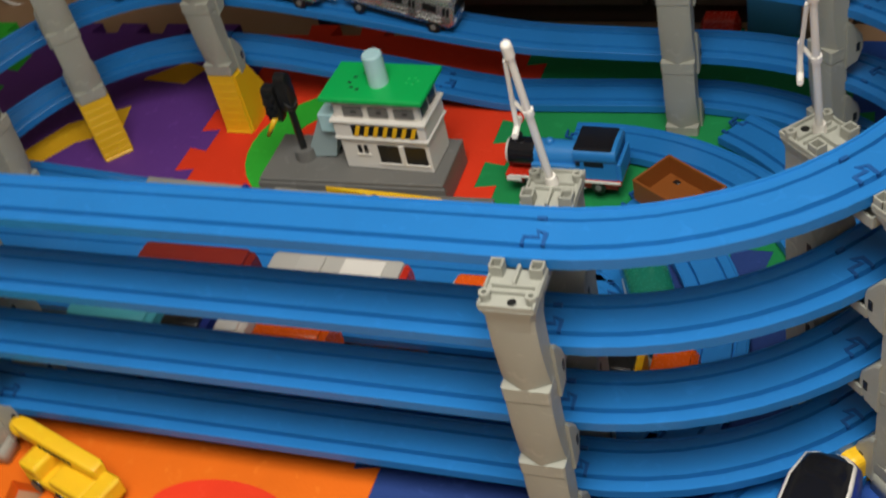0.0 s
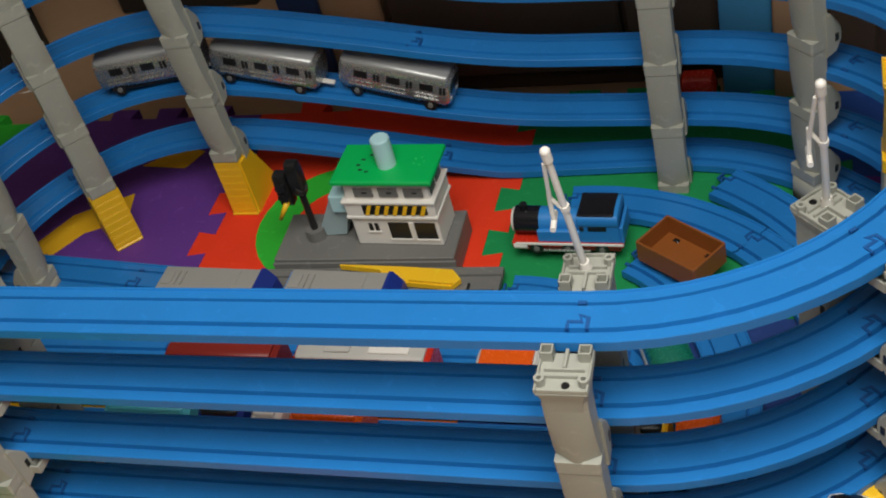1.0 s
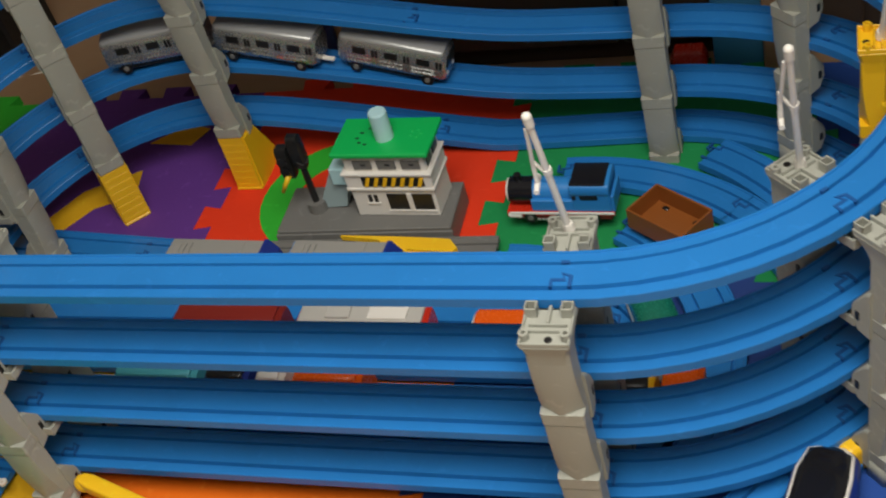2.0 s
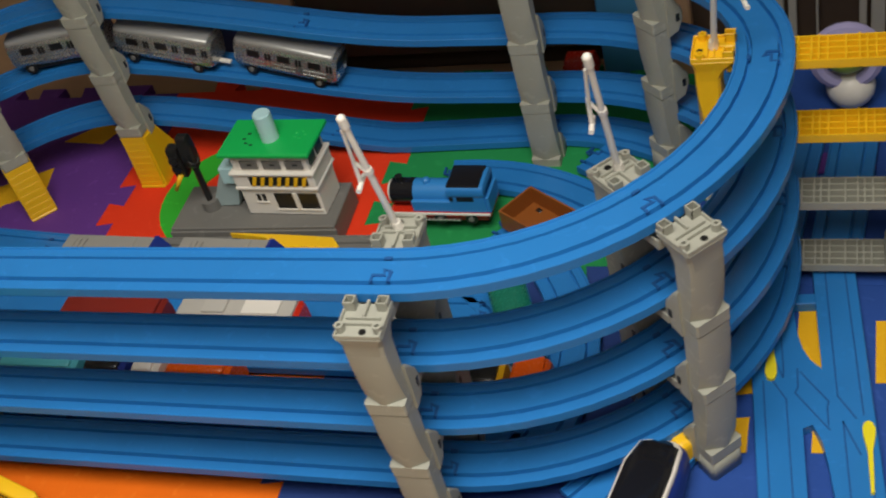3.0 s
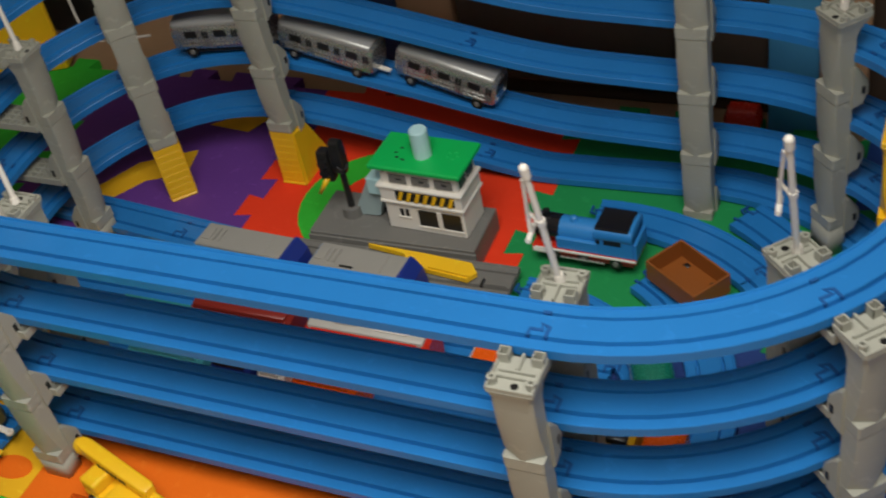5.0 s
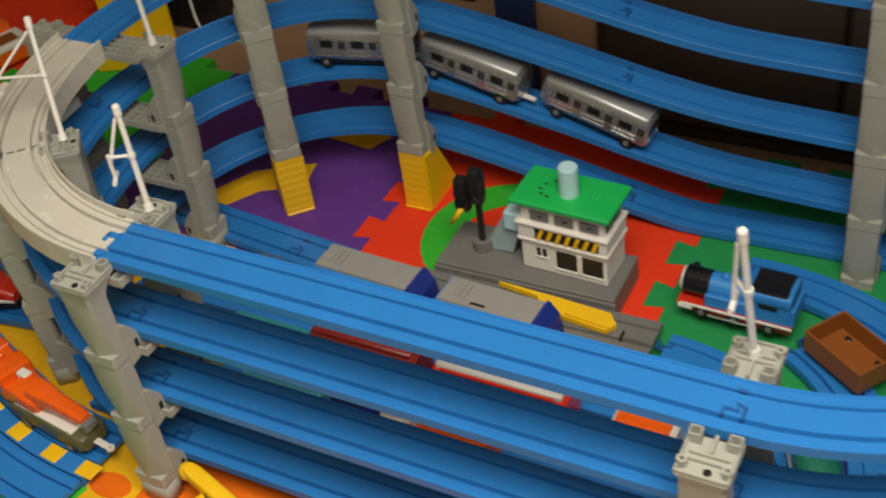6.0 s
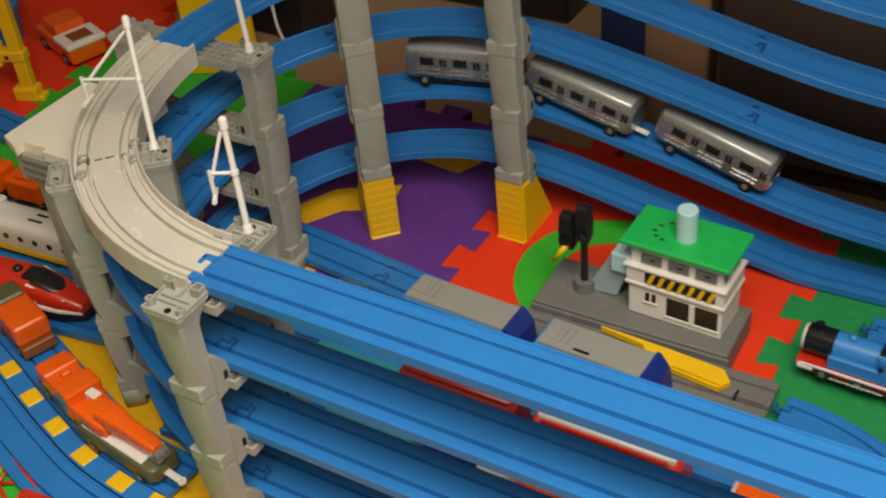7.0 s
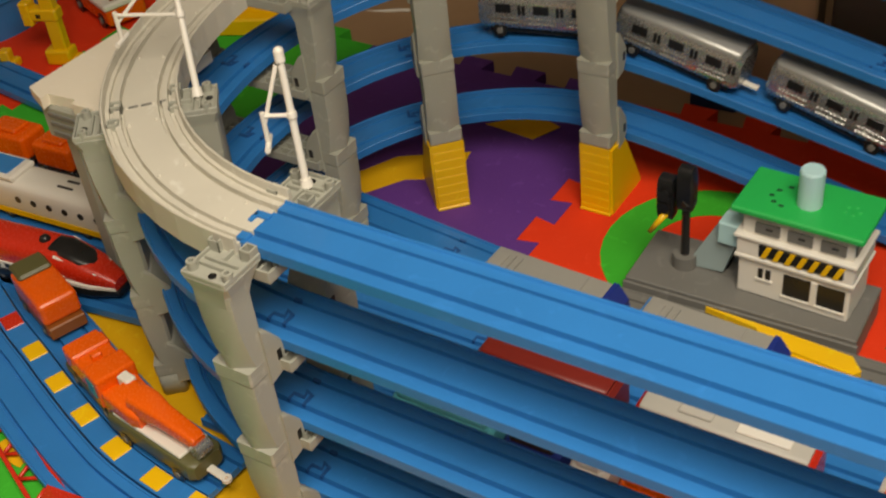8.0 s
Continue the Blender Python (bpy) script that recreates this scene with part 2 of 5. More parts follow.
for k in range(4):
    far_slope(ZS[k])
far_slope(ZS[0] + LEVEL)
bm = bmesh.new()
box(bm, XL - 0.0085, XL + 0.002, NEAR_Y + 0.0010, NEAR_Y + 0.0060, TOP - 0.003, TOP + 0.0010, 0.0004)
box(bm, XL - 0.0085, XL - 0.0055, NEAR_Y - 0.0035, NEAR_Y + 0.0040, TOP - 0.003, TOP + 0.0010, 0.0004)
box(bm, XL - 0.0050, XL + 0.002, NEAR_Y - 0.0180, NEAR_Y - 0.0120, TOP - 0.004, TOP + 0.0004, 0.0004)
part("tongue", bm, BLUE, near, "hooked blue coupling tongue let into the grey bend")
# the walled grey bend on top, and the blue piece that follows it
for j in (2, 3):
    bend = lay("walled_curved_track", left_bend(j, ZS[0]), "light grey plastic curved toy track with raised side walls", "walled grey bend", WALLED, GREYT, mark=False, trim=True)
    for side in (OUTER, INNER):
        part("side_wall", rail_mesh(left_bend(j, ZS[0]), side, True), GREYT, bend)
for j, spots in ((2, (1, 4, 7)), (3, (2, 5, 8))):
    path = with_heads(left_bend(j, ZS[0]))
    for i in spots:
        p, n = path[i]
        for u in (-0.0085, 0.0085):
            bm = bmesh.new()
            c = p + n * u
            tube(bm, c - Vector((0, 0, 0.002)), c + Vector((0, 0, 0.0009)), 0.0013, 0.0010, 8)
            part("pin", bm, GREYT, bend)
p, n = with_heads(left_bend(2, ZS[0]))[1]
d = Vector((n.y, -n.x, 0))
for u, l in ((-0.0145, 0.0022), (-0.0040, 0.0034), (0.0050, 0.0034), (0.0150, 0.0022)):
    bm = bmesh.new()
    box(bm, -0.0007, 0.0007, -l, l, -0.002, 0.0004, 0.0, Matrix.Translation(p + n * u) @ Matrix(((d.x, n.x, 0), (d.y, n.y, 0), (0, 0, 1))).to_4x4())
    part("seam_slot", bm, DGREY, bend)
for j in (0, 1):
    lay("curved_track", left_bend(j, ZS[0]), BLUE_C, "curved tracks of the left bend", mark=j == 0, trim=True)

# ---- piers ----


def stub(a, back, c, z):
    """A plan of half-width a with cut corners, from the front face to back."""
    return [Vector((x, y, z)) for x, y in ((a, -a + c), (a, back - c), (a - c, back), (-a + c, back), (-a, back - c), (-a, -a + c), (-a + c, -a), (a - c, -a))]


def shaft(a, back, cx, cy, z):
    """A plan like stub's whose two front corners are cut back by cx across and cy deep."""
    return [Vector((x, y, z)) for x, y in ((a, -a + cy), (a, back - 0.002), (a - 0.002, back), (-a + 0.002, back), (-a, back - 0.002), (-a, -a + cy), (-a + cx, -a), (a - cx, -a))]


def block_mesh():
    """One pier block: a square collar with two ledges, and a column that widens from a blunt wedge to a full square."""
    bm = bmesh.new()
    loft(bm, [stub(a, k, c, z) for z, a, k, c in ((0.0000, 0.0134, 0.0048, 0.0012), (0.0009, 0.0136, 0.0050, 0.0012), (0.0012, 0.0143, 0.0058, 0.0012), (0.0116, 0.0145, 0.0060, 0.0012))])
    loft(bm, [shaft(a, k, cx, cy, z) for z, a, k, cx, cy in (
        (0.0110, 0.0143, 0.0056, 0.0128, 0.0076), (0.0180, 0.0142, 0.0052, 0.0104, 0.0054), (0.0300, 0.0139, 0.0046, 0.0062, 0.0032), (0.0420, 0.0138, 0.0046, 0.0034, 0.0016),
        (LEVEL - 0.0104, 0.0138, 0.0046, 0.0016, 0.0010), (LEVEL, 0.0138, 0.0048, 0.0014, 0.0010))])
    return bm


def ear_mesh():
    """The clamp on the track's side of a block: a broad bracket that slopes out from the column."""
    bm = bmesh.new()
    side = [(0.001, 0.0330), (0.0060, 0.0300), (0.0155, 0.0170), (0.0172, 0.0120), (0.0172, 0.0040), (0.0120, -0.0060), (0.001, -0.0080)]
    loft(bm, [[Vector((x, y * f, 0.0095 + (z - 0.0095) * f)) for y, z in side] for x, f in ((0.0160, 0.92), (0.0150, 1.0), (-0.0150, 1.0), (-0.0160, 0.92))])
    return bm


def slot_mesh():
    bm = bmesh.new()
    box(bm, -0.0008, 0.0008, 0.0095, 0.0135, 0.004, 0.0115, 0.0004)
    return bm


HEAD = 0.0160


def bar(x0, x1, y0, y1, z0, z1, bevel):
    bm = bmesh.new()
    box(bm, x0, x1, y0, y1, z0, z1, bevel)
    return bm


# the head plate and what stands on it: rims, cross bars and a spine between the sockets
HEAD_BARS = {
    "side_rim": bar(-0.0007, 0.0007, -HEAD, HEAD, 0, 0.0034, 0.0004),
    "front_rim": bar(-HEAD + 0.0016, HEAD - 0.0016, -0.0007, 0.0007, 0, 0.0034, 0.0004),
    "cross_bar": bar(-HEAD + 0.004, HEAD - 0.004, -0.0007, 0.0007, 0, 0.0034, 0.0003),
    "spine": bar(-0.0010, 0.0010, 0.0016, HEAD, 0, 0.0040, 0.0003),
}


def square_stud():
    bm = bmesh.new()
    r, w = 0.0039, 0.0011
    for s in (-1, 1):
        box(bm, s * (r - w / 2) - w / 2, s * (r - w / 2) + w / 2, -r, r, 0, 0.0082, 0.0003)
        box(bm, -r, r, s * (r - w / 2) - w / 2, s * (r - w / 2) + w / 2, 0, 0.0082, 0.0003)
    return bm


def ring_mesh(r0, r1, h, n=12):
    """A short round pipe."""
    bm = bmesh.new()
    prof = [(r0, 0), (r1, 0), (r1, h), (r0, h)]
    rings = [[Vector((r * math.cos(2 * math.pi * k / n), r * math.sin(2 * math.pi * k / n), z)) for r, z in prof] for k in range(n)]
    loft(bm, rings + rings[:1], caps=False)
    for f in bm.faces:
        f.smooth = False
    bmesh.ops.remove_doubles(bm, verts=bm.verts, dist=1e-6)
    bmesh.ops.recalc_face_normals(bm, faces=bm.faces)
    return bm


BLOCK, EAR, SLOT, CAP = (mesh_of("block", block_mesh(), GREY, True, 36), mesh_of("ear", ear_mesh(), GREY, True, 20), mesh_of("slot", slot_mesh(), BLACK), mesh_of("cap", bar(-HEAD, HEAD, -HEAD, HEAD, -0.0026, 0.0008, 0.0012), GREY))
SQ, RD = mesh_of("square_stud", square_stud(), GREY), mesh_of("round_stud", ring_mesh(0.0016, 0.0032, 0.0062), GREY)


def hole_disc():
    bm = bmesh.new()
    tube(bm, (0, 0, 0), (0, 0, 0.0012), 0.0026, n=12)
    return bm


HOLE = mesh_of("hole", hole_disc(), BLACK)


def neck_mesh():
    """The curved flare from the narrow column to the head plate."""
    bm = bmesh.new()
    loft(bm, [stub(a, k, c, z) for z, a, k, c in (
        (-0.0200, 0.0137, 0.0044, 0.0032), (-0.0150, 0.0139, 0.0060, 0.0030), (-0.0100, 0.0142, 0.0084, 0.0028), (-0.0060, 0.0148, 0.0114, 0.0024), (-0.0035, 0.0155, 0.0142, 0.0022), (-0.0012, 0.0158, 0.0157, 0.0020))])
    return bm


HEAD_BARS = {n: mesh_of(n, bm, GREY) for n, bm in HEAD_BARS.items()}
YHEAD_BARS = {n: me.copy() for n, me in HEAD_BARS.items()}
for me in YHEAD_BARS.values():
    me.materials[0] = YELLOW
NECK = mesh_of("neck", neck_mesh(), GREY, True, 25)
YNECK = NECK.copy()
YNECK.materials[0] = YELLOW
YBLOCK, YCAP = BLOCK.copy(), CAP.copy()
YBLOCK.materials[0] = YELLOW
YCAP.materials[0] = YELLOW
YEAR = EAR.copy()
YEAR.materials[0] = YELLOW
YSQ, YRD = SQ.copy(), RD.copy()
YSQ.materials[0] = YELLOW
YRD.materials[0] = YELLOW


def put(name, data, parent, m):
    ob = new(name, data)
    ob.parent = parent
    ob.matrix_local = m
    return ob


def stair_base():
    """The yellow foot: a stepped front and a sloping back that runs out towards the track."""
    bm = bmesh.new()
    n = 8
    side = []
    for k in range(n):
        o = -0.0132 - 0.0022 * (1 - k / n)
        side += [(o, LEVEL * k / n), (o, LEVEL * (k + 0.85) / n), (o + 0.00015, LEVEL * (k + 0.9) / n), (o + 0.00015, LEVEL * (k + 0.98) / n)]
    side += [(0.012, LEVEL - 0.0002), (0.012, 0)]
    loft(bm, [[Vector((x, y, z)) for y, z in side] for x in (0.0138, -0.0138)])
    for f in bm.faces:
        f.smooth = False
    for s in (-1, 1):
        b = bmesh.new()
        pts = [(-0.012, 0), (0.046, 0), (0.044, 0.006), (0.014, LEVEL - 0.004), (-0.012, LEVEL - 0.002)]
        lo = [b.verts.new((s * 0.0155, y, z)) for y, z in pts]
        hi = [b.verts.new((s * 0.0105, y, z)) for y, z in pts]
        b.faces.new(lo)
        b.faces.new(hi[::-1])
        for i in range(5):
            b.faces.new((lo[i - 1], hi[i - 1], hi[i], lo[i]))
        bmesh.ops.recalc_face_normals(b, faces=b.faces)
        join(bm, b)
    box(bm, -0.0150, 0.0150, -0.0165, -0.010, 0, 0.003, 0.0008)
    return bm


STAIR = mesh_of("stair_base", stair_base(), YELLOW)


def pier(x, y, turn, blocks, label="grey plastic toy bridge pier of stacked blocks", cap=True, first=0, z=0.0, yellow_from=99, ears=True, stair=False, group="toy bridge piers"):
    """A pier at x, y whose ears point along +y turned by so many degrees."""
    p = empty("bridge_pier", pose(x, y, z, 0, 0, turn) @ Matrix.Diagonal((0.95, 0.95, 1, 1)), label, "toy bridge pier", group)
    if z > 0:
        bm = bmesh.new()
        loft(bm, [stub(0.0142, 0.0056, 0.0024, h) for h in (-z, 0.0)])
        part("foot", bm, GREY, p)
    for k in range(first, blocks):
        if stair and k == 0:
            put("stair_base", STAIR, p, Matrix())
            continue
        yel = k >= yellow_from
        put("block", YBLOCK if yel else BLOCK, p, pose(0, 0, LEVEL * k))
        if ears:
            ear = put("ear", YEAR if yel else EAR, p, pose(0, 0, LEVEL * k))
            for s in (-1, 1):
                put("slot", SLOT, ear, pose(s * 0.0156, 0, 0))
    if cap:
        h = LEVEL * blocks + 0.009
        yel = blocks > yellow_from
        top = put("cap", YCAP if yel else CAP, p, pose(0, 0, h))
        put("neck", YNECK if yel else NECK, p, pose(0, 0, h))
        for s in (-1, 1):
            put("square_stud", YSQ if yel else SQ, top, pose(s * 0.0115, 0.0118, 0))
            put("round_stud", YRD if yel else RD, top, pose(s * 0.0130, -0.0090, 0))
        bars = YHEAD_BARS if yel else HEAD_BARS
        for s in (-1, 1):
            put("side_rim", bars["side_rim"], top, pose(s * (HEAD - 0.0007), 0, 0))
        put("front_rim", bars["front_rim"], top, pose(0, -HEAD + 0.0007, 0))
        for y in (-0.0042, 0.0008):
            put("cross_bar", bars["cross_bar"], top, pose(0, y, 0))
        put("spine", bars["spine"], top, Matrix())
        put("hole", HOLE, top, pose(0.002, -0.0100, 0))
    return p


def beam_mesh(length):
    """A ribbed plate that carries a track from pier to pier: a thin floor with a grid of ribs standing on it."""
    bm = bmesh.new()
    box(bm, -0.0150, 0.0150, -length / 2, length / 2, -0.0075, -0.0060, 0.0005)
    for k in range(5):
        x = -0.0145 + 0.0290 * k / 4
        box(bm, x - 0.0007, x + 0.0007, -length / 2, length / 2, -0.0062, 0)
    y, step = -length / 2, 0
    while y < length / 2:
        box(bm, -0.0150, 0.0150, y - 0.0006, y + 0.0006, -0.0062, 0.0004 if step % 3 else 0.0012)
        y += (0.012, 0.006, 0.005, 0.009)[step % 4]
        step += 1
    return bm


BEAM = mesh_of("beam", beam_mesh(0.052), GREY)


def beam(x, y, z, turn, me=None, label="grey ribbed plastic plate under the blue track"):
    ob = new("track_plate", me or BEAM)
    ob.matrix_world = pose(x, y, z, 0, 0, turn)
    return tagged(ob, label, "track plate", "plates under the tracks")


def mast(x, y, z, top, turn, arm=True, reach=0.021, label="white plastic toy catenary mast with a hinged bracket"):
    """A white mast from the pier's head up to a leaning tip, with a folded bracket."""
    tip = Vector(top) - Vector((x, y, z))
    m = empty("catenary_mast", pose(x, y, z), label, "toy mast", "catenary masts")
    bm = bmesh.new()
    tube(bm, (0, 0, -0.004), tip * 0.96, 0.0024, 0.0020, 12)
    tube(bm, (0, 0, 0), tip * 0.06, 0.0040, 0.0032, 12)
    tube(bm, tip * 0.52, tip * 0.56, 0.0030, 0.0030, 12)
    part("pole", bm, WHITE, m, smooth=True)
    bm = bmesh.new()
    tube(bm, tip * 0.92, tip * 0.98, 0.0030, 0.0030, 12)
    bmesh.ops.create_uvsphere(bm, u_segments=12, v_segments=8, radius=0.0031, matrix=Matrix.Translation(tip * 0.99))
    part("tip", bm, WHITE, m, smooth=True)
    if arm:
        a = radians(turn)
        d = Vector((math.cos(a), math.sin(a), 0))
        bm = bmesh.new()
        hi, lo = tip * 0.90, tip * 0.54
        end = tip * (0.42 if reach > 0.01 else 0.50) + d * reach
        tube(bm, hi + d * 0.003, end + Vector((0, 0, 0.006)), 0.0013, n=8)
        tube(bm, lo + d * 0.002, end + Vector((0, 0, 0.012)), 0.0013, n=8)
        tube(bm, end + Vector((0, 0, 0.014)), end + Vector((0, 0, -0.006)), 0.0015, n=8)
        side = Vector((-d.y, d.x, 0))
        tube(bm, end - side * 0.008 + Vector((0, 0, -0.006)), end + side * 0.008 + Vector((0, 0, -0.006)), 0.0018, n=8)
        part("bracket", bm, WHITE, m, smooth=True)
    return m


# near side and right bend: pairs of piers outside and inside the tracks
LIFT = TOP - 3 * LEVEL - 0.0154
pier(-0.003, -0.0375, 0, 3, z=LIFT)
pier(-0.001, 0.0405, 180, 3, z=LIFT)
pier(0.186, 0.0405, 45, 3, z=LIFT)
pier(0.135, 0.0965, 225, 3, z=LIFT)
pier(-0.443, -0.0355, 0, 3, z=LIFT)
pier(-0.442, 0.037, 180, 3, z=LIFT)
pier(0.185, 0.230, 270, 3, "grey toy bridge pier with a yellow top block and a mast", yellow_from=2, z=LIFT)
pier(0.320, 0.235, 90, 3, "toy bridge pier of yellow blocks over grey ones", yellow_from=1, z=LIFT)
for k in range(3):
    z = ZS[k] - 0.0125
    beam(-0.006, 0.001, z, 0)
    beam(-0.436, 0.001, z, 0)
    beam(0.158, 0.068, z, 45)
LONG, LONGY = mesh_of("long_beam", beam_mesh(0.112), GREY), mesh_of("long_beam_yellow", beam_mesh(0.112), YELLOW)
for k in range(4):
    beam(0.250, 0.236, ZS[k] - 0.0125, 90, LONGY if k < 2 else LONG, "yellow ribbed plastic plate under the blue tracks" if k < 2 else "grey ribbed plastic plate under the blue tracks")
for k in (1, 2):
    beam(-0.650, 0.232, ZS[k] - 0.0125, 90, LONG)
beam(-0.650, 0.229, ZS[0] - 0.0040, 90, LONG, "long grey ribbed plastic plate under the end of the walled bend")
# inside the far side and the left bend
pier(0.002, 0.388, 0, 6, z=-0.003)
pier(0.124, 0.363, -45, 3, z=0.030)
pier(-0.420, 0.367, 0, 5, "grey toy bridge pier on a yellow foot with a yellow top", stair=True, yellow_from=4)
pier(-0.543, 0.319, 45, 5, "grey toy bridge pier on a yellow stepped foot", stair=True)
pier(-0.592, 0.236, 90, 3, z=LIFT)
pier(-0.715, 0.228, -90, 3, z=LIFT)
pier(-0.6085, 0.040, -50, 3, z=LIFT)
pier(-0.569, 0.087, 130, 3, z=LIFT)
mast(0.124, 0.363, 0.242, (0.132, 0.345, 0.350), 200, reach=0.008)
mast(-0.002, 0.044, ZS[0] - 0.004, (-0.009, 0.030, 0.329), 185, reach=0.008)
mast(0.135, 0.099, ZS[0] - 0.004, (0.132, 0.075, 0.333), 185, reach=0.008)
mast(-0.442, 0.040, ZS[0] - 0.004, (-0.454, 0.052, 0.307), 215, reach=0.016)
mast(0.185, 0.231, ZS[0] - 0.004, (0.194, 0.200, 0.335), 20)
mast(-0.569, 0.091, ZS[0] - 0.004, (-0.606, 0.130, 0.311), 200, reach=0.045)
mast(-0.592, 0.238, ZS[0] - 0.004, (-0.608, 0.250, 0.342), 215, arm=False, label="plain white plastic toy catenary mast")

# ---- floor, mats and room ----
WOOD = plastic("wooden_floor", (0.36, 0.22, 0.12), 0.5, 0.12, 0.1, 6)
WALL = plastic("wall_paint", (0.80, 0.78, 0.74), 0.8, 0.03, 0.1, 10)
bm = bmesh.new()
box(bm, -2.1, 2.1, -1.7, 2.1, -0.05, -0.012)
thing("floor", Matrix(), "light brown wooden floor", "floor", kind="structure", bm=bm, material=WOOD)
for name, b in (("wall_north", (-2.1, 2.1, 2.1, 2.2, -0.05, 2.4)), ("wall_south", (-2.1, 2.1, -1.8, -1.7, -0.05, 2.4)), ("wall_east", (2.1, 2.2, -1.8, 2.2, -0.05, 2.4)), ("wall_west", (-2.2, -2.1, -1.8, 2.2, -0.05, 2.4))):
    bm = bmesh.new()
    box(bm, *b)
    thing(name, Matrix(), "plain pale painted wall", "wall", kind="structure", bm=bm, material=WALL)
bm = bmesh.new()
box(bm, -2.2, 2.2, -1.8, 2.2, 2.4, 2.5)
thing("ceiling", Matrix(), "plain white ceiling", "ceiling", kind="structure", bm=bm, material=WALL)

TILE, TX, TY = 0.3001, -0.4629, 0.2201


def knobs(n=5):
    """The tongues along one edge of a foam tile, as offsets along and across it."""
    out = []
    for k in range(1, n):
        c = k / n
        out += [(c - 0.042, 0), (c - 0.055, 0.064), (c + 0.055, 0.064), (c + 0.042, 0)]
    return out


def tile_outline(s):
    """A jigsaw tile: tongues on two edges and gaps on the two others."""
    k = knobs()
    o = [(0, 0)] + [(t, d) for t, d in k] + [(1, 0)]
    o += [(1 + d, t) for t, d in k] + [(1, 1)]
    o += [(t, 1 + d) for t, d in k[::-1]] + [(0, 1)]
    o += [(d, t) for t, d in k[::-1]]
    return [(x * s, y * s) for x, y in o]


def inlay(parent, name, outline, color, label):
    """A foam figure let into a tile."""
    bm = bmesh.new()
    prism(bm, outline, -0.004, 0.0007)
    return part(name, bm, FOAM[color], parent, label)


TILES = {(0, 0): "red", (1, 0): "green", (-1, 0): "purple", (2, 0): "blue", (-2, 0): "lime", (0, -1): "orange", (1, -1): "navy", (2, -1): "blue", (-1, -1): "yellow",
         (-2, -1): "yellow", (3, 0): "lime", (3, -1): "blue",
         (-1, -2): "lime", (-3, 0): "red", (-3, -1): "red", (-3, 1): "red"}
PLACED = {}
for (i, j), c in TILES.items():
    bm = bmesh.new()
    prism(bm, tile_outline(TILE - 0.0004), -0.012, 0.0)
    PLACED[i, j] = thing("foam_tile", pose(TX + i * TILE, TY + j * TILE, 0), f"{c if c != 'lime' else 'light green'} jigsaw foam floor tile with interlocking edges", "foam tile", "foam floor tiles", bm=bm, material=FOAM[c])


def local(key, pts):
    x, y = TX + key[0] * TILE, TY + key[1] * TILE
    return [(a - x, b - y) for a, b in pts]


def ellipse(cx, cy, rx, ry, a0=0, a1=360, n=28):
    return [(cx + rx * math.cos(radians(a0 + (a1 - a0) * k / n)), cy + ry * math.sin(radians(a0 + (a1 - a0) * k / n))) for k in range(n + (a1 - a0 < 360))]


ring = ellipse(-0.3138, 0.3393, 0.086, 0.086, 20, 340) + ellipse(-0.3138, 0.3393, 0.049, 0.052, 20, 340)[::-1]
inlay(PLACED[0, 0], "figure_inlay", local((0, 0), ring), "lime", "light green foam figure let into the tile")
inlay(PLACED[-1, 0], "figure_inlay", local((-1, 0), [(-0.6650, 0.2757), (-0.6388, 0.2622), (-0.5958, 0.3265), (-0.5535, 0.3467), (-0.5635, 0.3878), (-0.6218, 0.3543)]), "yellow", "yellow foam figure let into the tile")
inlay(PLACED[-1, 0], "figure_inlay", local((-1, 0), [(-0.5745, 0.4340), (-0.5211, 0.4285), (-0.5072, 0.4562), (-0.5364, 0.4666)]), "yellow", "yellow foam figure let into the tile")
inlay(PLACED[2, 0], "figure_inlay", local((2, 0), [(0.1580, 0.3547), (0.2291, 0.3547), (0.3002, 0.3644), (0.2921, 0.3835), (0.1586, 0.3933)]), "purple", "purple foam figure let into the tile")
inlay(PLACED[2, -1], "figure_inlay", local((2, -1), [(0.1900, 0.0467), (0.2065, 0.0487), (0.2070, 0.0810), (0.1906, 0.0790)]), "yellow", "yellow foam figure let into the tile")
inlay(PLACED[2, -1], "figure_inlay", local((2, -1), [(0.1889, 0.1012), (0.2177, 0.1053), (0.2184, 0.1477), (0.1892, 0.1235)]), "yellow", "yellow foam figure let into the tile")
inlay(PLACED[2, -1], "figure_inlay", local((2, -1), [(0.2381, 0.1062), (0.2689, 0.1062), (0.2704, 0.1970), (0.2396, 0.1977)]), "yellow", "yellow foam figure let into the tile")
inlay(PLACED[2, -1], "figure_inlay", local((2, -1), [(0.2957, 0.1186), (0.3542, 0.1195), (0.3553, 0.1819), (0.2969, 0.1810)]), "yellow", "yellow foam figure let into the tile")
inlay(PLACED[2, -1], "figure_inlay", local((2, -1), [(0.2515, 0.0517), (0.2659, 0.0518), (0.2642, 0.0740), (0.2519, 0.0739)]), "yellow", "yellow foam figure let into the tile")
inlay(PLACED[-1, -1], "figure_inlay", local((-1, -1), ellipse(-0.4908, -0.0514, 0.020, 0.012)), "orange", "orange foam figure let into the tile")
inlay(PLACED[0, -1], "figure_inlay", local((0, -1), ellipse(-0.2461, -0.0607, 0.055, 0.028)), "red", "red foam figure let into the tile")

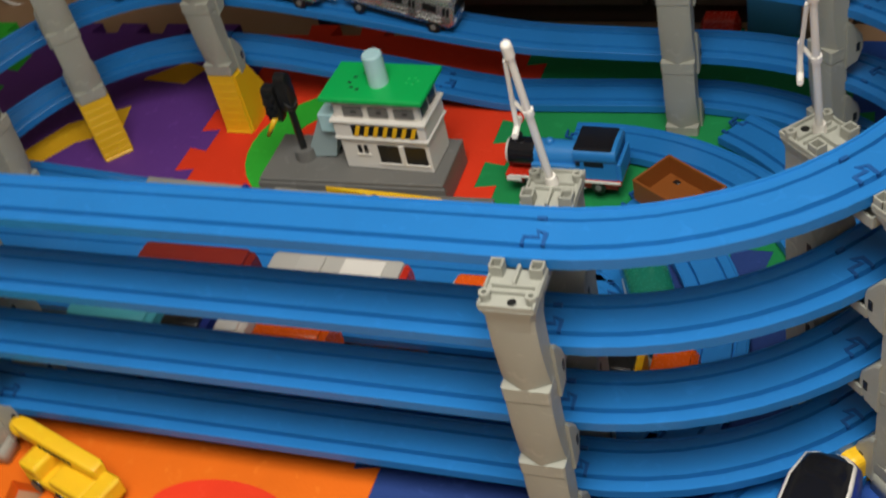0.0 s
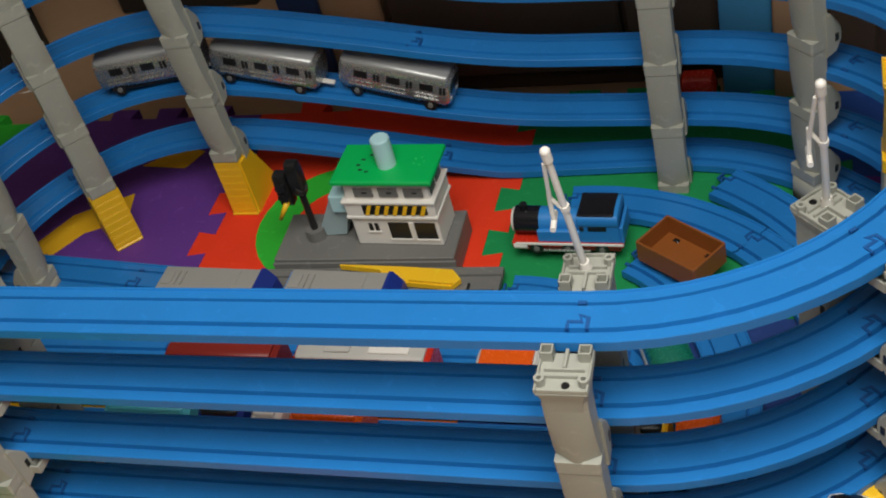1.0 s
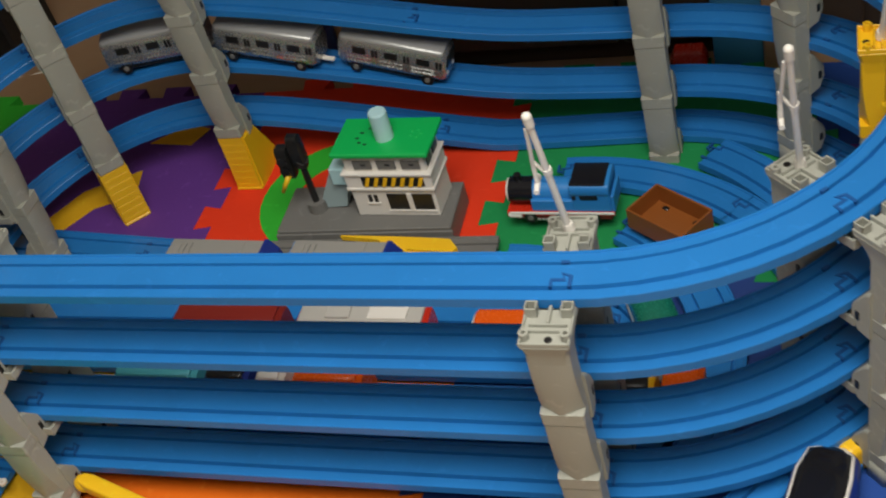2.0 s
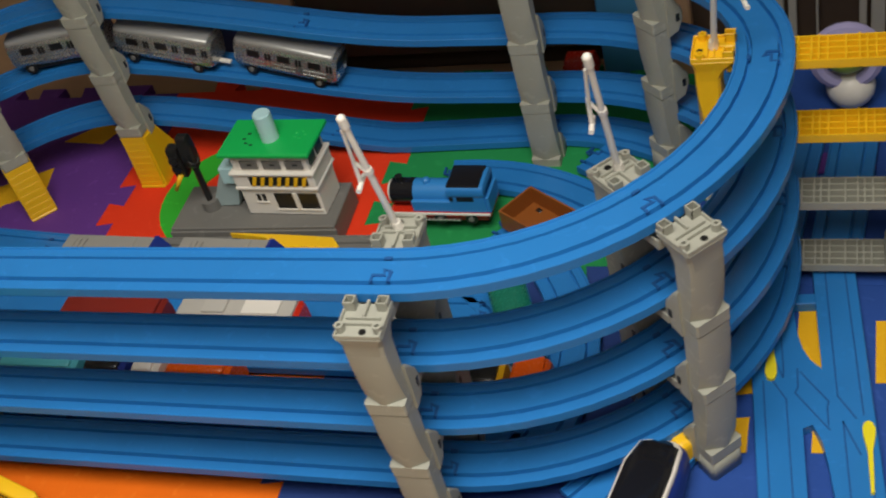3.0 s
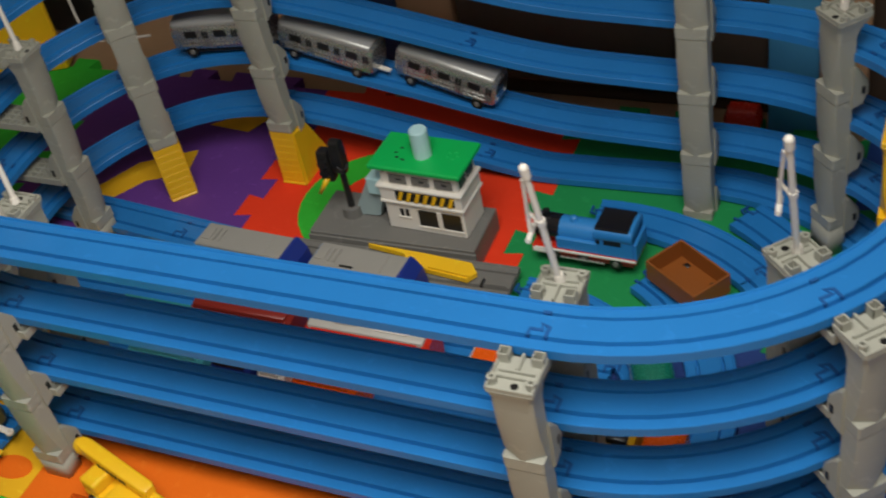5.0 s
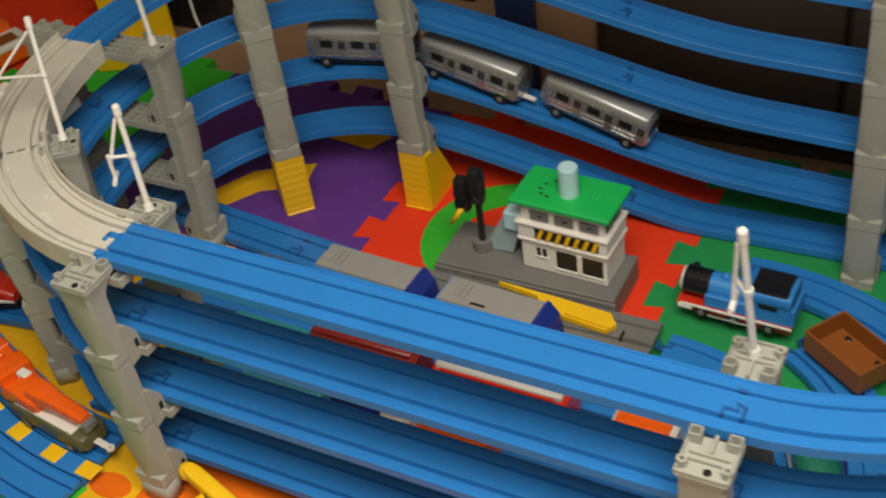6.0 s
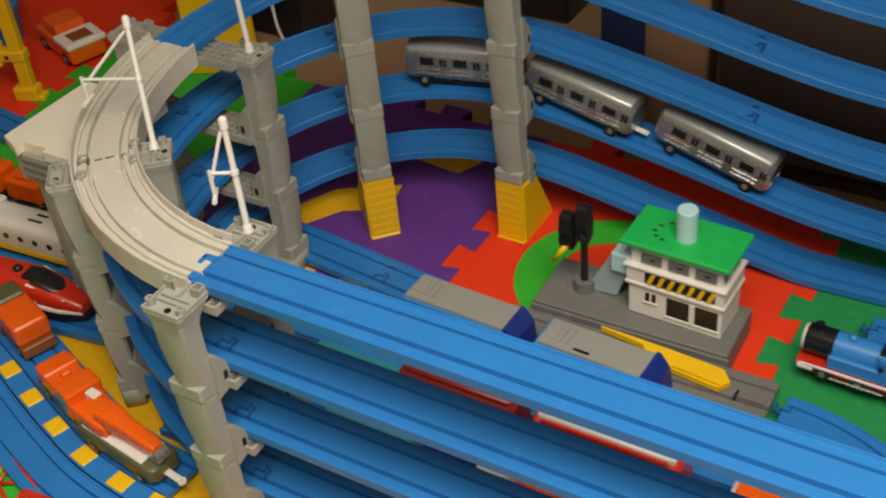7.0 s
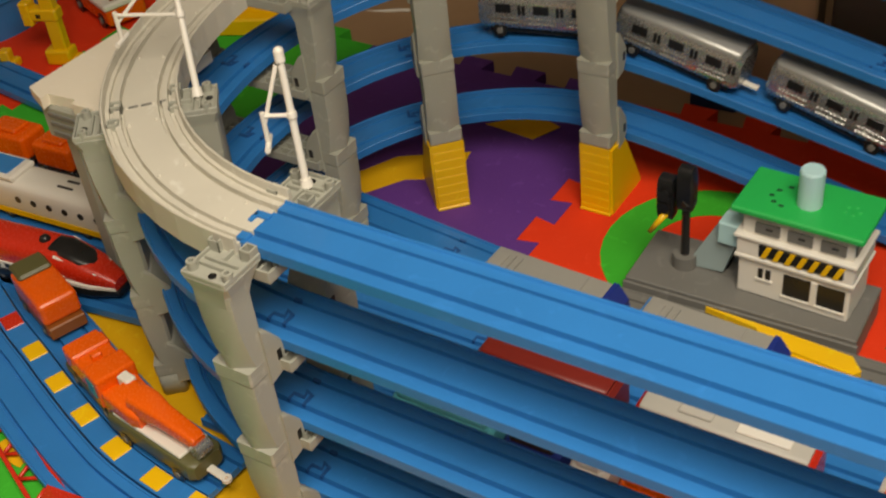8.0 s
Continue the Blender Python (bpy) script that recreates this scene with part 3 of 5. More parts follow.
# ---- tracks on the ground ----
GZ = 0.011
G = "blue tracks on the floor mats"
lay("ground_track", line((-0.3637, 0.2368), (-0.4971, 0.2508), 4, GZ, GZ), "blue plastic straight toy track lying on the foam mat", G)
lay("ground_track", line((-0.4971, 0.2508), (-0.6651, 0.2686), 4, GZ, GZ), "blue plastic straight toy track lying on the foam mat", G)


def arc(cx, cy, r, a0, a1, z, n=10):
    return [(cx + r * math.cos(radians(a0 + (a1 - a0) * k / n)), cy + r * math.sin(radians(a0 + (a1 - a0) * k / n)), z) for k in range(n + 1)]


for a in (94, 49, 4):
    lay("ground_track", arc(-0.0728, 0.1324, 0.222, a, a - 45, GZ), "blue plastic curved toy track lying on the foam mat", G)
for a in (90, 45):
    lay("ground_track", arc(-0.1240, 0.0764, 0.160, a, a - 45, GZ), "blue plastic curved toy track lying on the foam mat", G)
for a in (58, 13):
    lay("ground_track", arc(-0.098, 0.147, 0.272, a, a - 45, GZ), "blue plastic curved toy track lying on the foam mat", G)
for a in (58, 13):
    lay("ground_track", arc(-0.120, 0.119, 0.189, a, a - 45, GZ), "blue plastic curved toy track lying on the foam mat", G)
for j in range(3):
    lay("ground_track", line((-0.0005 - 0.2 * j, 0.1224), (-0.2005 - 0.2 * j, 0.1224), 2, GZ, GZ), "blue plastic straight toy track lying on the foam mat", G)
for j in range(3):
    lay("ground_track", line((-0.0205 - 0.2 * j, 0.1720), (-0.2205 - 0.2 * j, 0.1720), 2, GZ, GZ), "blue plastic straight toy track lying on the foam mat", G)
for j in range(3):
    lay("ground_track", line((0.0400 - 0.2 * j, 0.0290), (-0.1600 - 0.2 * j, 0.0290), 2, GZ, GZ), "blue plastic straight toy track lying on the foam mat", G)
for j in range(3):
    lay("ground_track", line((0.0608 - 0.2 * j, 0.0730), (-0.1392 - 0.2 * j, 0.0730), 2, GZ, GZ), "blue plastic straight toy track lying on the foam mat", G)

# ---- shapes for vehicles ----


def oval(x, w, z0, z1, e=4.0, n=20):
    """A rounded cross-section at x, of half-width w, from z0 to z1."""
    out = []
    for k in range(n):
        t = 2 * math.pi * (k + 0.5) / n
        c, s = math.cos(t), math.sin(t)
        out.append(Vector((x, w * math.copysign(abs(c) ** (2 / e), c), (z0 + z1) / 2 + (z1 - z0) / 2 * math.copysign(abs(s) ** (2 / e), s))))
    return out


def hull(bm, stations, e=4.0, mat=0, n=20):
    loft(bm, [oval(x, w, z0, z1, e, n) for x, w, z0, z1 in stations], mat)


def wheel_mesh(r=0.006, w=0.004):
    bm = bmesh.new()
    tube(bm, (0, -w / 2, 0), (0, w / 2, 0), r, n=14)
    return bm


def hub_mesh(r=0.006, w=0.004):
    bm = bmesh.new()
    tube(bm, (0, -w / 2 - 0.0008, 0), (0, w / 2 + 0.0008, 0), r * 0.45, n=10)
    return bm


WHEEL = mesh_of("wheel", wheel_mesh(), BLACK)
HUB = mesh_of("hub", hub_mesh(), DGREY)


def wheels(parent, xs, y=0.0135, r=0.006, z=None):
    for x in xs:
        for s in (-1, 1):
            wheel = put("wheel", WHEEL, parent, Matrix.Translation((x, s * y, (r if z is None else z))) @ Matrix.Scale(r / 0.006, 4))
            put("hub", HUB, wheel, Matrix())


def slab(parent, name, material, x0, x1, y0, y1, z0, z1, bevel=0.0006, label="", seg=1):
    bm = bmesh.new()
    box(bm, x0, x1, y0, y1, z0, z1, bevel, seg=seg)
    return part(name, bm, material, parent, label)


# ---- the station and its signal box ----
station = empty("toy_station", pose(-0.3663, 0.2164, 0.0005, 0, 0, 1.0), "dark grey plastic toy station base with a moulded track", "toy station")
bm = bmesh.new()
loft(bm, [[Vector((x, 0.0205 + u, 0.0165 + v)) for u, v in RAIL] for x in (0.0, 0.234)])
for f in bm.faces:
    f.smooth = False
part("moulded_track", bm, DGREY, station)
slab(station, "platform", DGREY, 0.018, 0.1900, 0.043, 0.106, 0, 0.0260, 0.0008)
slab(station, "platform_edge", DGREY, 0.0165, 0.1915, 0.0412, 0.0440, 0, 0.0225, 0.0006)
slab(station, "rail_end", DGREY, 0.206, 0.230, 0.012, 0.0135, 0.0165, 0.0180, 0.0003)
slab(station, "rail_stop", BLACK, 0.2065, 0.2085, 0.008, 0.018, 0.0165, 0.0195, 0.0003)
tongue = empty("yellow_lever", pose(-0.2837, 0.2561, 0.0180, 0, 0, -3.0), "bright yellow plastic lever lying on the station track", "toy lever")
bm = bmesh.new()
prism(bm, [(0, 0), (0.040, -0.003), (0.050, -0.0165), (0.112, -0.020), (0.118, -0.010), (0.108, 0.001), (0.060, 0.002), (0.0, 0.0015)], 0, 0.0050)
part("blade", bm, YELLOW, tongue)
bm = bmesh.new()
prism(bm, [(0.072, -0.0165), (0.112, -0.0185), (0.113, -0.0170), (0.073, -0.0150)], 0.005, 0.0075)
part("lip", bm, YELLOW, tongue)

HX, HY, HZ = -0.2702, 0.2807, 0.0266
house = empty("signal_box", pose(HX, HY, HZ, 0, 0, -2.0) @ Matrix.Scale(1.26, 4), "white toy signal box with a green roof and striped balcony", "toy house")
W_, D_ = 0.0645, 0.0320
slab(house, "lower_wall", WHITE, 0, W_, 0, D_, 0, 0.0265, 0.0008)
slab(house, "sill_band", WHITE, -0.0020, W_ + 0.0020, -0.0022, D_ + 0.002, 0.0255, 0.0285, 0.0007)
slab(house, "balcony_wall", WHITE, -0.0012, W_ + 0.0012, -0.0014, D_ + 0.0012, 0.0280, 0.0405, 0.0006)
slab(house, "balcony_rail", WHITE, -0.0026, W_ + 0.0026, -0.0030, D_ + 0.0026, 0.0400, 0.0425, 0.0006)
slab(house, "upper_wall", WHITE, 0.0010, W_ - 0.0010, 0.0010, D_, 0.0420, 0.0580, 0.0006)
for k in range(3):
    pane = slab(house, "upper_window", DGREY, 0.0085 + 0.0185 * k, 0.0225 + 0.0185 * k, -0.0002, 0.003, 0.0445, 0.0520, 0.0002, "grey-brown recessed window")
    slab(pane, "window_head", BLACK, 0.0145 + 0.0185 * k, 0.0185 + 0.0185 * k, -0.0005, 0.002, 0.0478, 0.0494, 0.0003)
for k in range(2):
    slab(house, "side_window", BLACK, W_ - 0.0040, W_ - 0.0002, 0.004 + 0.0135 * k, 0.0145 + 0.0135 * k, 0.0440, 0.0540, 0.0002)
stripes = slab(house, "stripe_panel", BLACK, 0.0120, 0.0600, -0.0020, 0.0, 0.0300, 0.0385, 0.0004)
for k in range(7):
    bm = bmesh.new()
    x = 0.0135 + 0.0068 * k
    b = bmesh.new()
    vs = [b.verts.new((x + dx, y, z)) for y in (-0.0026, -0.0012) for dx, z in ((0, 0.0302), (0.0030, 0.0302), (0.0062, 0.0383), (0.0032, 0.0383))]
    b.faces.new(vs[:4])
    b.faces.new(vs[4:][::-1])
    for i in range(4):
        b.faces.new((vs[i - 1], vs[i], vs[4 + i], vs[4 + i - 1]))
    bmesh.ops.recalc_face_normals(b, faces=b.faces)
    join(bm, b)
    part("yellow_stripe", bm, YELLOW, stripes)
for x0, x1, z0, z1 in ((0.0270, 0.0425, 0.0065, 0.0215), (0.0465, 0.0620, 0.0065, 0.0215)):
    opening = slab(house, "door_opening", BLACK, x0, x1, -0.0004, 0.002, z0, z1, 0.0002)
    slab(opening, "door_sill", WHITE, x0 - 0.0008, x1 + 0.0008, -0.0010, 0.001, z0 - 0.0018, z0, 0.0003)
slab(house, "door_post", WHITE, 0.0428, 0.0462, -0.0012, 0.001, 0.0055, 0.0220, 0.0003)
for x in (0.0120, 0.0165):
    slab(house, "small_window", BLACK, x, x + 0.0030, -0.0004, 0.002, 0.0135, 0.0205, 0.0002)
slab(house, "small_window_frame", WHITE, 0.0108, 0.0207, -0.0010, 0.001, 0.0118, 0.0135, 0.0003)
roof = slab(house, "roof", GREEN, -0.0050, W_ + 0.0045, -0.0045, D_ + 0.0055, 0.0580, 0.0620, 0.0009, "flat green plastic roof")
for dx, dy in ((0.012, 0.019), (0.010, 0.013), (0.013, 0.008), (0.018, 0.006), (0.017, 0.024), (0.021, 0.026)):
    slab(roof, "roof_slot", BLACK, dx, dx + 0.0030, dy, dy + 0.0018, 0.0612, 0.0622, 0.0002)
for k in range(5):
    bm = bmesh.new()
    a = 2 * math.pi * k / 5
    tube(bm, (0.055 + 0.004 * math.cos(a), 0.019 + 0.004 * math.sin(a), 0.0610), (0.055 + 0.004 * math.cos(a), 0.019 + 0.004 * math.sin(a), 0.0626), 0.0014, 0.0010, 8)
    part("roof_boss", bm, GREEN, roof)
bm = bmesh.new()
tube(bm, (0, 0, 0), (0, 0, 0.0225), 0.0068, 0.0068, 24)
tube(bm, (0, 0, 0.0224), (0, 0, 0.0236), 0.0068, 0.0060, 24)
ch = part("chimney", bm, AQUA, roof, "pale aqua round chimney", True)
ch.location = (0.0325, 0.0150, 0.0615)
# the aqua side balcony and stair
bm = bmesh.new()
box(bm, -0.0145, -0.0005, 0.003, 0.016, 0.0270, 0.0420, 0.0008)
part("side_balcony", bm, AQUA, house)
bm = bmesh.new()
b = bmesh.new()
pts = [(-0.0145, 0.040), (-0.0005, 0.040), (-0.012, 0.002), (-0.034, 0.000), (-0.030, 0.010)]
lo = [b.verts.new((x, 0.008, z)) for x, z in pts]
hi = [b.verts.new((x, 0.020, z)) for x, z in pts]
b.faces.new(lo)
b.faces.new(hi[::-1])
for i in range(5):
    b.faces.new((lo[i - 1], lo[i], hi[i], hi[i - 1]))
bmesh.ops.recalc_face_normals(b, faces=b.faces)
join(bm, b)
AQUAG = plastic("pale_aqua_grey_plastic", (0.36, 0.46, 0.46), 0.35, 0.03)
part("stair", bm, AQUAG, house, "grey-aqua side stair")
bm = bmesh.new()
tube(bm, (-0.018, 0.014, 0.004), (-0.018, 0.025, 0.004), 0.0075, n=14)
part("tank", bm, BLACK, house)

signal = empty("semaphore_signal", pose(-0.3150, 0.2915, 0.0266) @ Matrix.Diagonal((1.12, 1.12, 1.04, 1)), "black plastic toy semaphore signal with a yellow arm", "toy signal")
bm = bmesh.new()
tube(bm, (0, 0, 0), (0, 0, 0.0100), 0.0085, 0.0080, 16)
part("foot", bm, DGREY, signal, smooth=True)
bm = bmesh.new()
tube(bm, (0, 0, 0.008), (0, 0, 0.078), 0.0030, 0.0026, 10)
tube(bm, (0, 0, 0.056), (0.003, -0.002, 0.060), 0.0052, 0.0052, 10)
part("post", bm, BLACK, signal, smooth=True)
bm = bmesh.new()
hull(bm, [(-0.0190, 0.0045, 0.044, 0.068), (-0.0180, 0.0060, 0.040, 0.074), (-0.0080, 0.0060, 0.040, 0.074), (-0.0070, 0.0045, 0.044, 0.068)], 5)
part("lamp_housing", bm, BLACK, signal, smooth=True)
bm = bmesh.new()
hull(bm, [(-0.0058, 0.0042, 0.054, 0.080), (-0.0046, 0.0056, 0.050, 0.086), (0.0046, 0.0056, 0.050, 0.086), (0.0058, 0.0042, 0.054, 0.080)], 4)
part("tall_housing", bm, BLACK, signal, smooth=True)
for z in (0.052, 0.062):
    bm = bmesh.new()
    tube(bm, (-0.013, -0.0055, z), (-0.013, -0.0085, z), 0.0040, 0.0044, 12)
    part("lamp_hood", bm, BLACK, signal, smooth=True)
bm = bmesh.new()
tube(bm, (-0.012, -0.006, 0.046), (-0.021, -0.010, 0.030), 0.0026, 0.0016, 8)
part("arm", bm, YELLOW, signal, "short yellow arm")

# ---- vehicles inside the loop ----


def flat_roof_car(name, m, length, label, nose):
    """A blue railcar with a broad grey roof."""
    c = empty(name, m, label, "toy train car", "parked railcars")
    slab(c, "body", LBLUE, -length / 2, length / 2 - 0.004, -0.0165, 0.0165, 0.005, 0.0330, 0.0010, "light blue side walls")
    bm = bmesh.new()
    loft(bm, [[Vector((x, y, z)) for x, y in ((-length / 2 + 0.003 + d, -w), (length / 2 - 0.010 - d, -w), (length / 2 - 0.010 - d, w), (-length / 2 + 0.003 + d, w))] for z, w, d in ((0.032, 0.0152, 0), (0.0350, 0.0150, 0), (0.0362, 0.0142, 0.0008))])
    for f in bm.faces:
        f.smooth = False
    part("roof", bm, RGREY, c, "flat grey roof")
    bm = bmesh.new()
    loft(bm, [[Vector((x, y, z)) for x, z in ((length / 2 - 0.0105, 0.004), (length / 2 + 0.0040, 0.004), (length / 2 + 0.0010, 0.026), (length / 2 - 0.0070, 0.0368), (length / 2 - 0.0105, 0.0368))] for y in (0.0158, -0.0158)])
    for f in bm.faces:
        f.smooth = False
    part("end_wall", bm, NAVY, c, "navy blue sloping end")
    slab(c, "roof_hatch", RGREY, -length / 2 + 0.006, -length / 2 + 0.016, -0.008, 0.008, 0.0360, 0.0374, 0.0004)
    for k in range(2):
        slab(c, "roof_rib", RGREY, -length / 2 + 0.0200 + 0.006 * k, -length / 2 + 0.0215 + 0.006 * k, -0.0085, 0.0085, 0.0360, 0.0380, 0.0003)
    slab(c, "roof_step", RGREY, length / 2 - 0.030, length / 2 - 0.0285, -0.012, 0.012, 0.0360, 0.0370, 0.0003)
    if nose:
        slab(c, "roof_slot", BLACK, -0.018, -0.004, -0.0125, -0.0095, 0.0356, 0.0366, 0.0003)
        slab(c, "buffer_beam", NAVY, length / 2 - 0.020, length / 2 + 0.002, -0.0178, -0.0140, 0.020, 0.026, 0.001)
    for s in (-1, 1):
        slab(c, "side_frame", LBLUE, -length / 2 + 0.003, length / 2 - 0.008, s * 0.0168 - 0.0007, s * 0.0168 + 0.0007, 0.0290, 0.0325, 0.0004)
        slab(c, "side_panel", NAVY, -length / 2 + 0.010, length / 2 - 0.014, s * 0.0168 - 0.0004, s * 0.0168 + 0.0004, 0.0160, 0.0240, 0.0002)
    wheels(c, (-length / 3, length / 3))
    return c


RGREY = plastic("warm_grey_roof_plastic", (0.30, 0.29, 0.26), 0.5, 0.06)
flat_roof_car("railcar", pose(-0.3872, 0.2134, GZ, 0, 0, -2.5), 0.110, "blue toy railcar with a grey roof and navy end", False)
flat_roof_car("railcar", pose(-0.2636, 0.2097, GZ, 0, 0, -2.5), 0.104, "blue toy railcar with a grey slotted roof and navy end", True)
lay("ground_track", line((-0.1752, 0.2127), (-0.4556, 0.2200), 4, GZ, GZ), "blue plastic straight toy track lying on the foam mat", G)

# the blue tank engine on the outer bend
DRED_ = plastic("dark_red_underframe_plastic", (0.13, 0.010, 0.010), 0.4, 0.06)
GLOSSY = plastic("glossy_black_plastic", (0.010, 0.010, 0.012), 0.12, 0.05, 0.0)
engine = empty("tank_engine", pose(-0.0789, 0.2998, GZ, 0, 0, 178.0), "blue toy tank steam engine with black smokebox and red running board", "toy locomotive")
slab(engine, "running_board", RED, -0.049, 0.047, -0.0165, 0.0165, 0.0080, 0.0125, 0.0006, "dark red running board")
slab(engine, "underframe", DRED_, -0.046, 0.044, -0.0155, 0.0155, 0.0030, 0.0085, 0.0008, "dark red underframe")
for s in (-1, 1):
    slab(engine, "running_stripe", WHITE, -0.049, 0.046, s * 0.0168 - 0.0007, s * 0.0168 + 0.0007, 0.0105, 0.0128, 0.0003)
slab(engine, "tank", LBLUE, -0.020, 0.026, -0.0150, 0.0150, 0.0122, 0.0250, 0.0010)
slab(engine, "cab", LBLUE, -0.047, -0.012, -0.0155, 0.0155, 0.0122, 0.0370, 0.0012)
bm = bmesh.new()
hull(bm, [(-0.0470, 0.0160, 0.030, 0.0425), (-0.0465, 0.0168, 0.029, 0.0435), (-0.0120, 0.0168, 0.029, 0.0435), (-0.0115, 0.0160, 0.030, 0.0425)], 4)
part("cab_roof", bm, LBLUE, engine, "light blue cab roof rim", True)
slab(engine, "roof_panel", GLOSSY, -0.0435, -0.0120, -0.0152, 0.0152, 0.0415, 0.0442, 0.0010, "glossy black roof panel")
slab(engine, "bunker", LBLUE, -0.0500, -0.0470, -0.0150, 0.0150, 0.0122, 0.0300, 0.0006)
for s in (-1, 1):
    slab(engine, "cab_window", BLACK, -0.0360, -0.0200, s * 0.0157 - 0.0004, s * 0.0157 + 0.0004, 0.0265, 0.0320, 0.0002)
    slab(engine, "small_window", BLACK, -0.0165, -0.0130, s * 0.0157 - 0.0004, s * 0.0157 + 0.0004, 0.0265, 0.0310, 0.0002)
    slab(engine, "side_rod", SILVER, -0.020, 0.022, s * 0.0180 - 0.0009, s * 0.0180 + 0.0009, 0.0045, 0.0065, 0.0004)
    bm = bmesh.new()
    tube(bm, (0.036, s * 0.0140, 0.0085), (0.048, s * 0.0140, 0.0085), 0.0040, n=10)
    part("cylinder", bm, WHITE, engine, smooth=True)
bm = bmesh.new()
tube(bm, (-0.013, 0, 0.0255), (0.024, 0, 0.0255), 0.0118, 0.0118, 20)
part("boiler", bm, LBLUE, engine, "light blue boiler", True)
bm = bmesh.new()
tube(bm, (0.024, 0, 0.0255), (0.0465, 0, 0.0255), 0.0122, 0.0122, 20)
part("smokebox", bm, GLOSSY, engine, "glossy black smokebox", True)
bm = bmesh.new()
tube(bm, (0.0460, 0, 0.0255), (0.0490, 0, 0.0255), 0.0122, 0.0105, 20)
part("front_plate", bm, WHITE, engine, smooth=True)
bm = bmesh.new()
tube(bm, (0.038, 0, 0.036), (0.038, 0, 0.0430), 0.0030, 0.0036, 12)
part("funnel", bm, BLACK, engine, smooth=True)
bm = bmesh.new()
bmesh.ops.create_uvsphere(bm, u_segments=12, v_segments=8, radius=0.0042, matrix=Matrix.Translation((0.012, 0, 0.0370)))
part("dome", bm, LBLUE, engine, smooth=True)
slab(engine, "buffer_beam", RED, 0.0460, 0.0495, -0.0165, 0.0165, 0.0070, 0.0130, 0.0006)
wheels(engine, (-0.030, 0.0, 0.028), 0.0150, 0.0060)

# the open brown wagon behind it
wagon = empty("open_wagon", pose(0.0195, 0.2669, GZ, 0, 0, -35), "open brown plastic toy wagon coupled behind the engine", "toy wagon")
slab(wagon, "floor", BROWN, -0.030, 0.030, -0.0200, 0.0200, 0.0080, 0.0110)
for s in (-1, 1):
    slab(wagon, "side_board", BROWN, -0.0305, 0.0305, s * 0.0195 - 0.0010, s * 0.0195 + 0.0010, 0.0080, 0.0290, 0.0005)
    slab(wagon, "end_board", BROWN, s * 0.0298 - 0.0010, s * 0.0298 + 0.0010, -0.0190, 0.0190, 0.0080, 0.0290, 0.0005)
slab(wagon, "underframe", BLACK, -0.026, 0.026, -0.010, 0.010, 0.0040, 0.0080)
slab(wagon, "coupling", BLACK, -0.042, -0.028, -0.003, 0.003, 0.0060, 0.0080)
wheels(wagon, (-0.017, 0.017))


# ---- trains ----
def silver_car(m, length=0.108, front=False, label="silver plastic toy commuter train car with dark windows"):
    c = empty("silver_train_car", m, label, "toy train car", "cars of the silver train")
    e = 0.004
    bm = bmesh.new()
    hull(bm, [(-length / 2, 0.0140, 0.008, 0.036), (-length / 2 + e, 0.0165, 0.006, 0.040), (length / 2 - e, 0.0165, 0.006, 0.040), (length / 2, 0.0140, 0.008, 0.036)], 4.5)
    part("body", bm, SILVER, c, smooth=True)
    bm = bmesh.new()
    hull(bm, [(-length / 2 + 0.002, 0.0140, 0.032, 0.0405), (-length / 2 + 0.004, 0.0155, 0.031, 0.0415), (length / 2 - 0.005, 0.0155, 0.031, 0.0415), (length / 2 - 0.003, 0.0140, 0.032, 0.0405)], 3)
    part("roof", bm, SROOF, c, "satin silver roof", True)
    for s in (-1, 1):
        y = s * 0.0166
        for k in range(3):
            x = -length / 2 + 0.022 + k * 0.032
            slab(c, "window", BLACK, x - 0.0065, x + 0.0065, y - 0.0004, y + 0.0004, 0.0230, 0.0305, 0.0002)
            slab(c, "moulding", SILVER, x - 0.012, x + 0.012, y - 0.0006, y + 0.0006, 0.0180, 0.0192, 0.0002)
            slab(c, "moulding", SILVER, x - 0.012, x + 0.012, y - 0.0006, y + 0.0006, 0.0135, 0.0147, 0.0002)
            for d in (-0.0135, -0.0100):
                slab(c, "door_window", BLACK, x + 0.0160 + d + 0.010, x + 0.0185 + d + 0.010, y - 0.0005, y + 0.0005, 0.0220, 0.0300, 0.0002)
    if front:
        slab(c, "cab_window", BLACK, length / 2 - 0.0015, length / 2 + 0.0008, -0.0115, 0.0115, 0.0215, 0.0325, 0.0006)
        for s in (-1, 1):
            slab(c, "headlamp", WHITE, length / 2 - 0.0015, length / 2 + 0.0006, s * 0.0085 - 0.002, s * 0.0085 + 0.002, 0.0130, 0.0160, 0.0004)
    if not front:
        slab(c, "coupling", WHITE, length / 2 - 0.002, length / 2 + 0.012, -0.0025, 0.0025, 0.0070, 0.0095, 0.0005)
    slab(c, "underframe", BLACK, -length / 2 + 0.008, length / 2 - 0.008, -0.012, 0.012, 0.0030, 0.0070)
    wheels(c, (-length / 3, length / 3))
    return c


SILVER_Z = ZS[2]
for x, nose in ((-0.250, True), (-0.372, False)):
    tilt = math.degrees(math.atan2(far_height(x - 0.045) - far_height(x + 0.045), 0.09))
    t = (x - FAR_R[0]) / (FAR_L[0] - FAR_R[0])
    silver_car(pose(x, FAR_R[1] + (FAR_L[1] - FAR_R[1]) * t, SILVER_Z + (far_height(x - 0.045) + far_height(x + 0.045)) / 2 + 0.001, 0, tilt, -4.5), front=nose)
silver_car(pose(*left_point(12), SILVER_Z + RISE, 0, 0, 12))


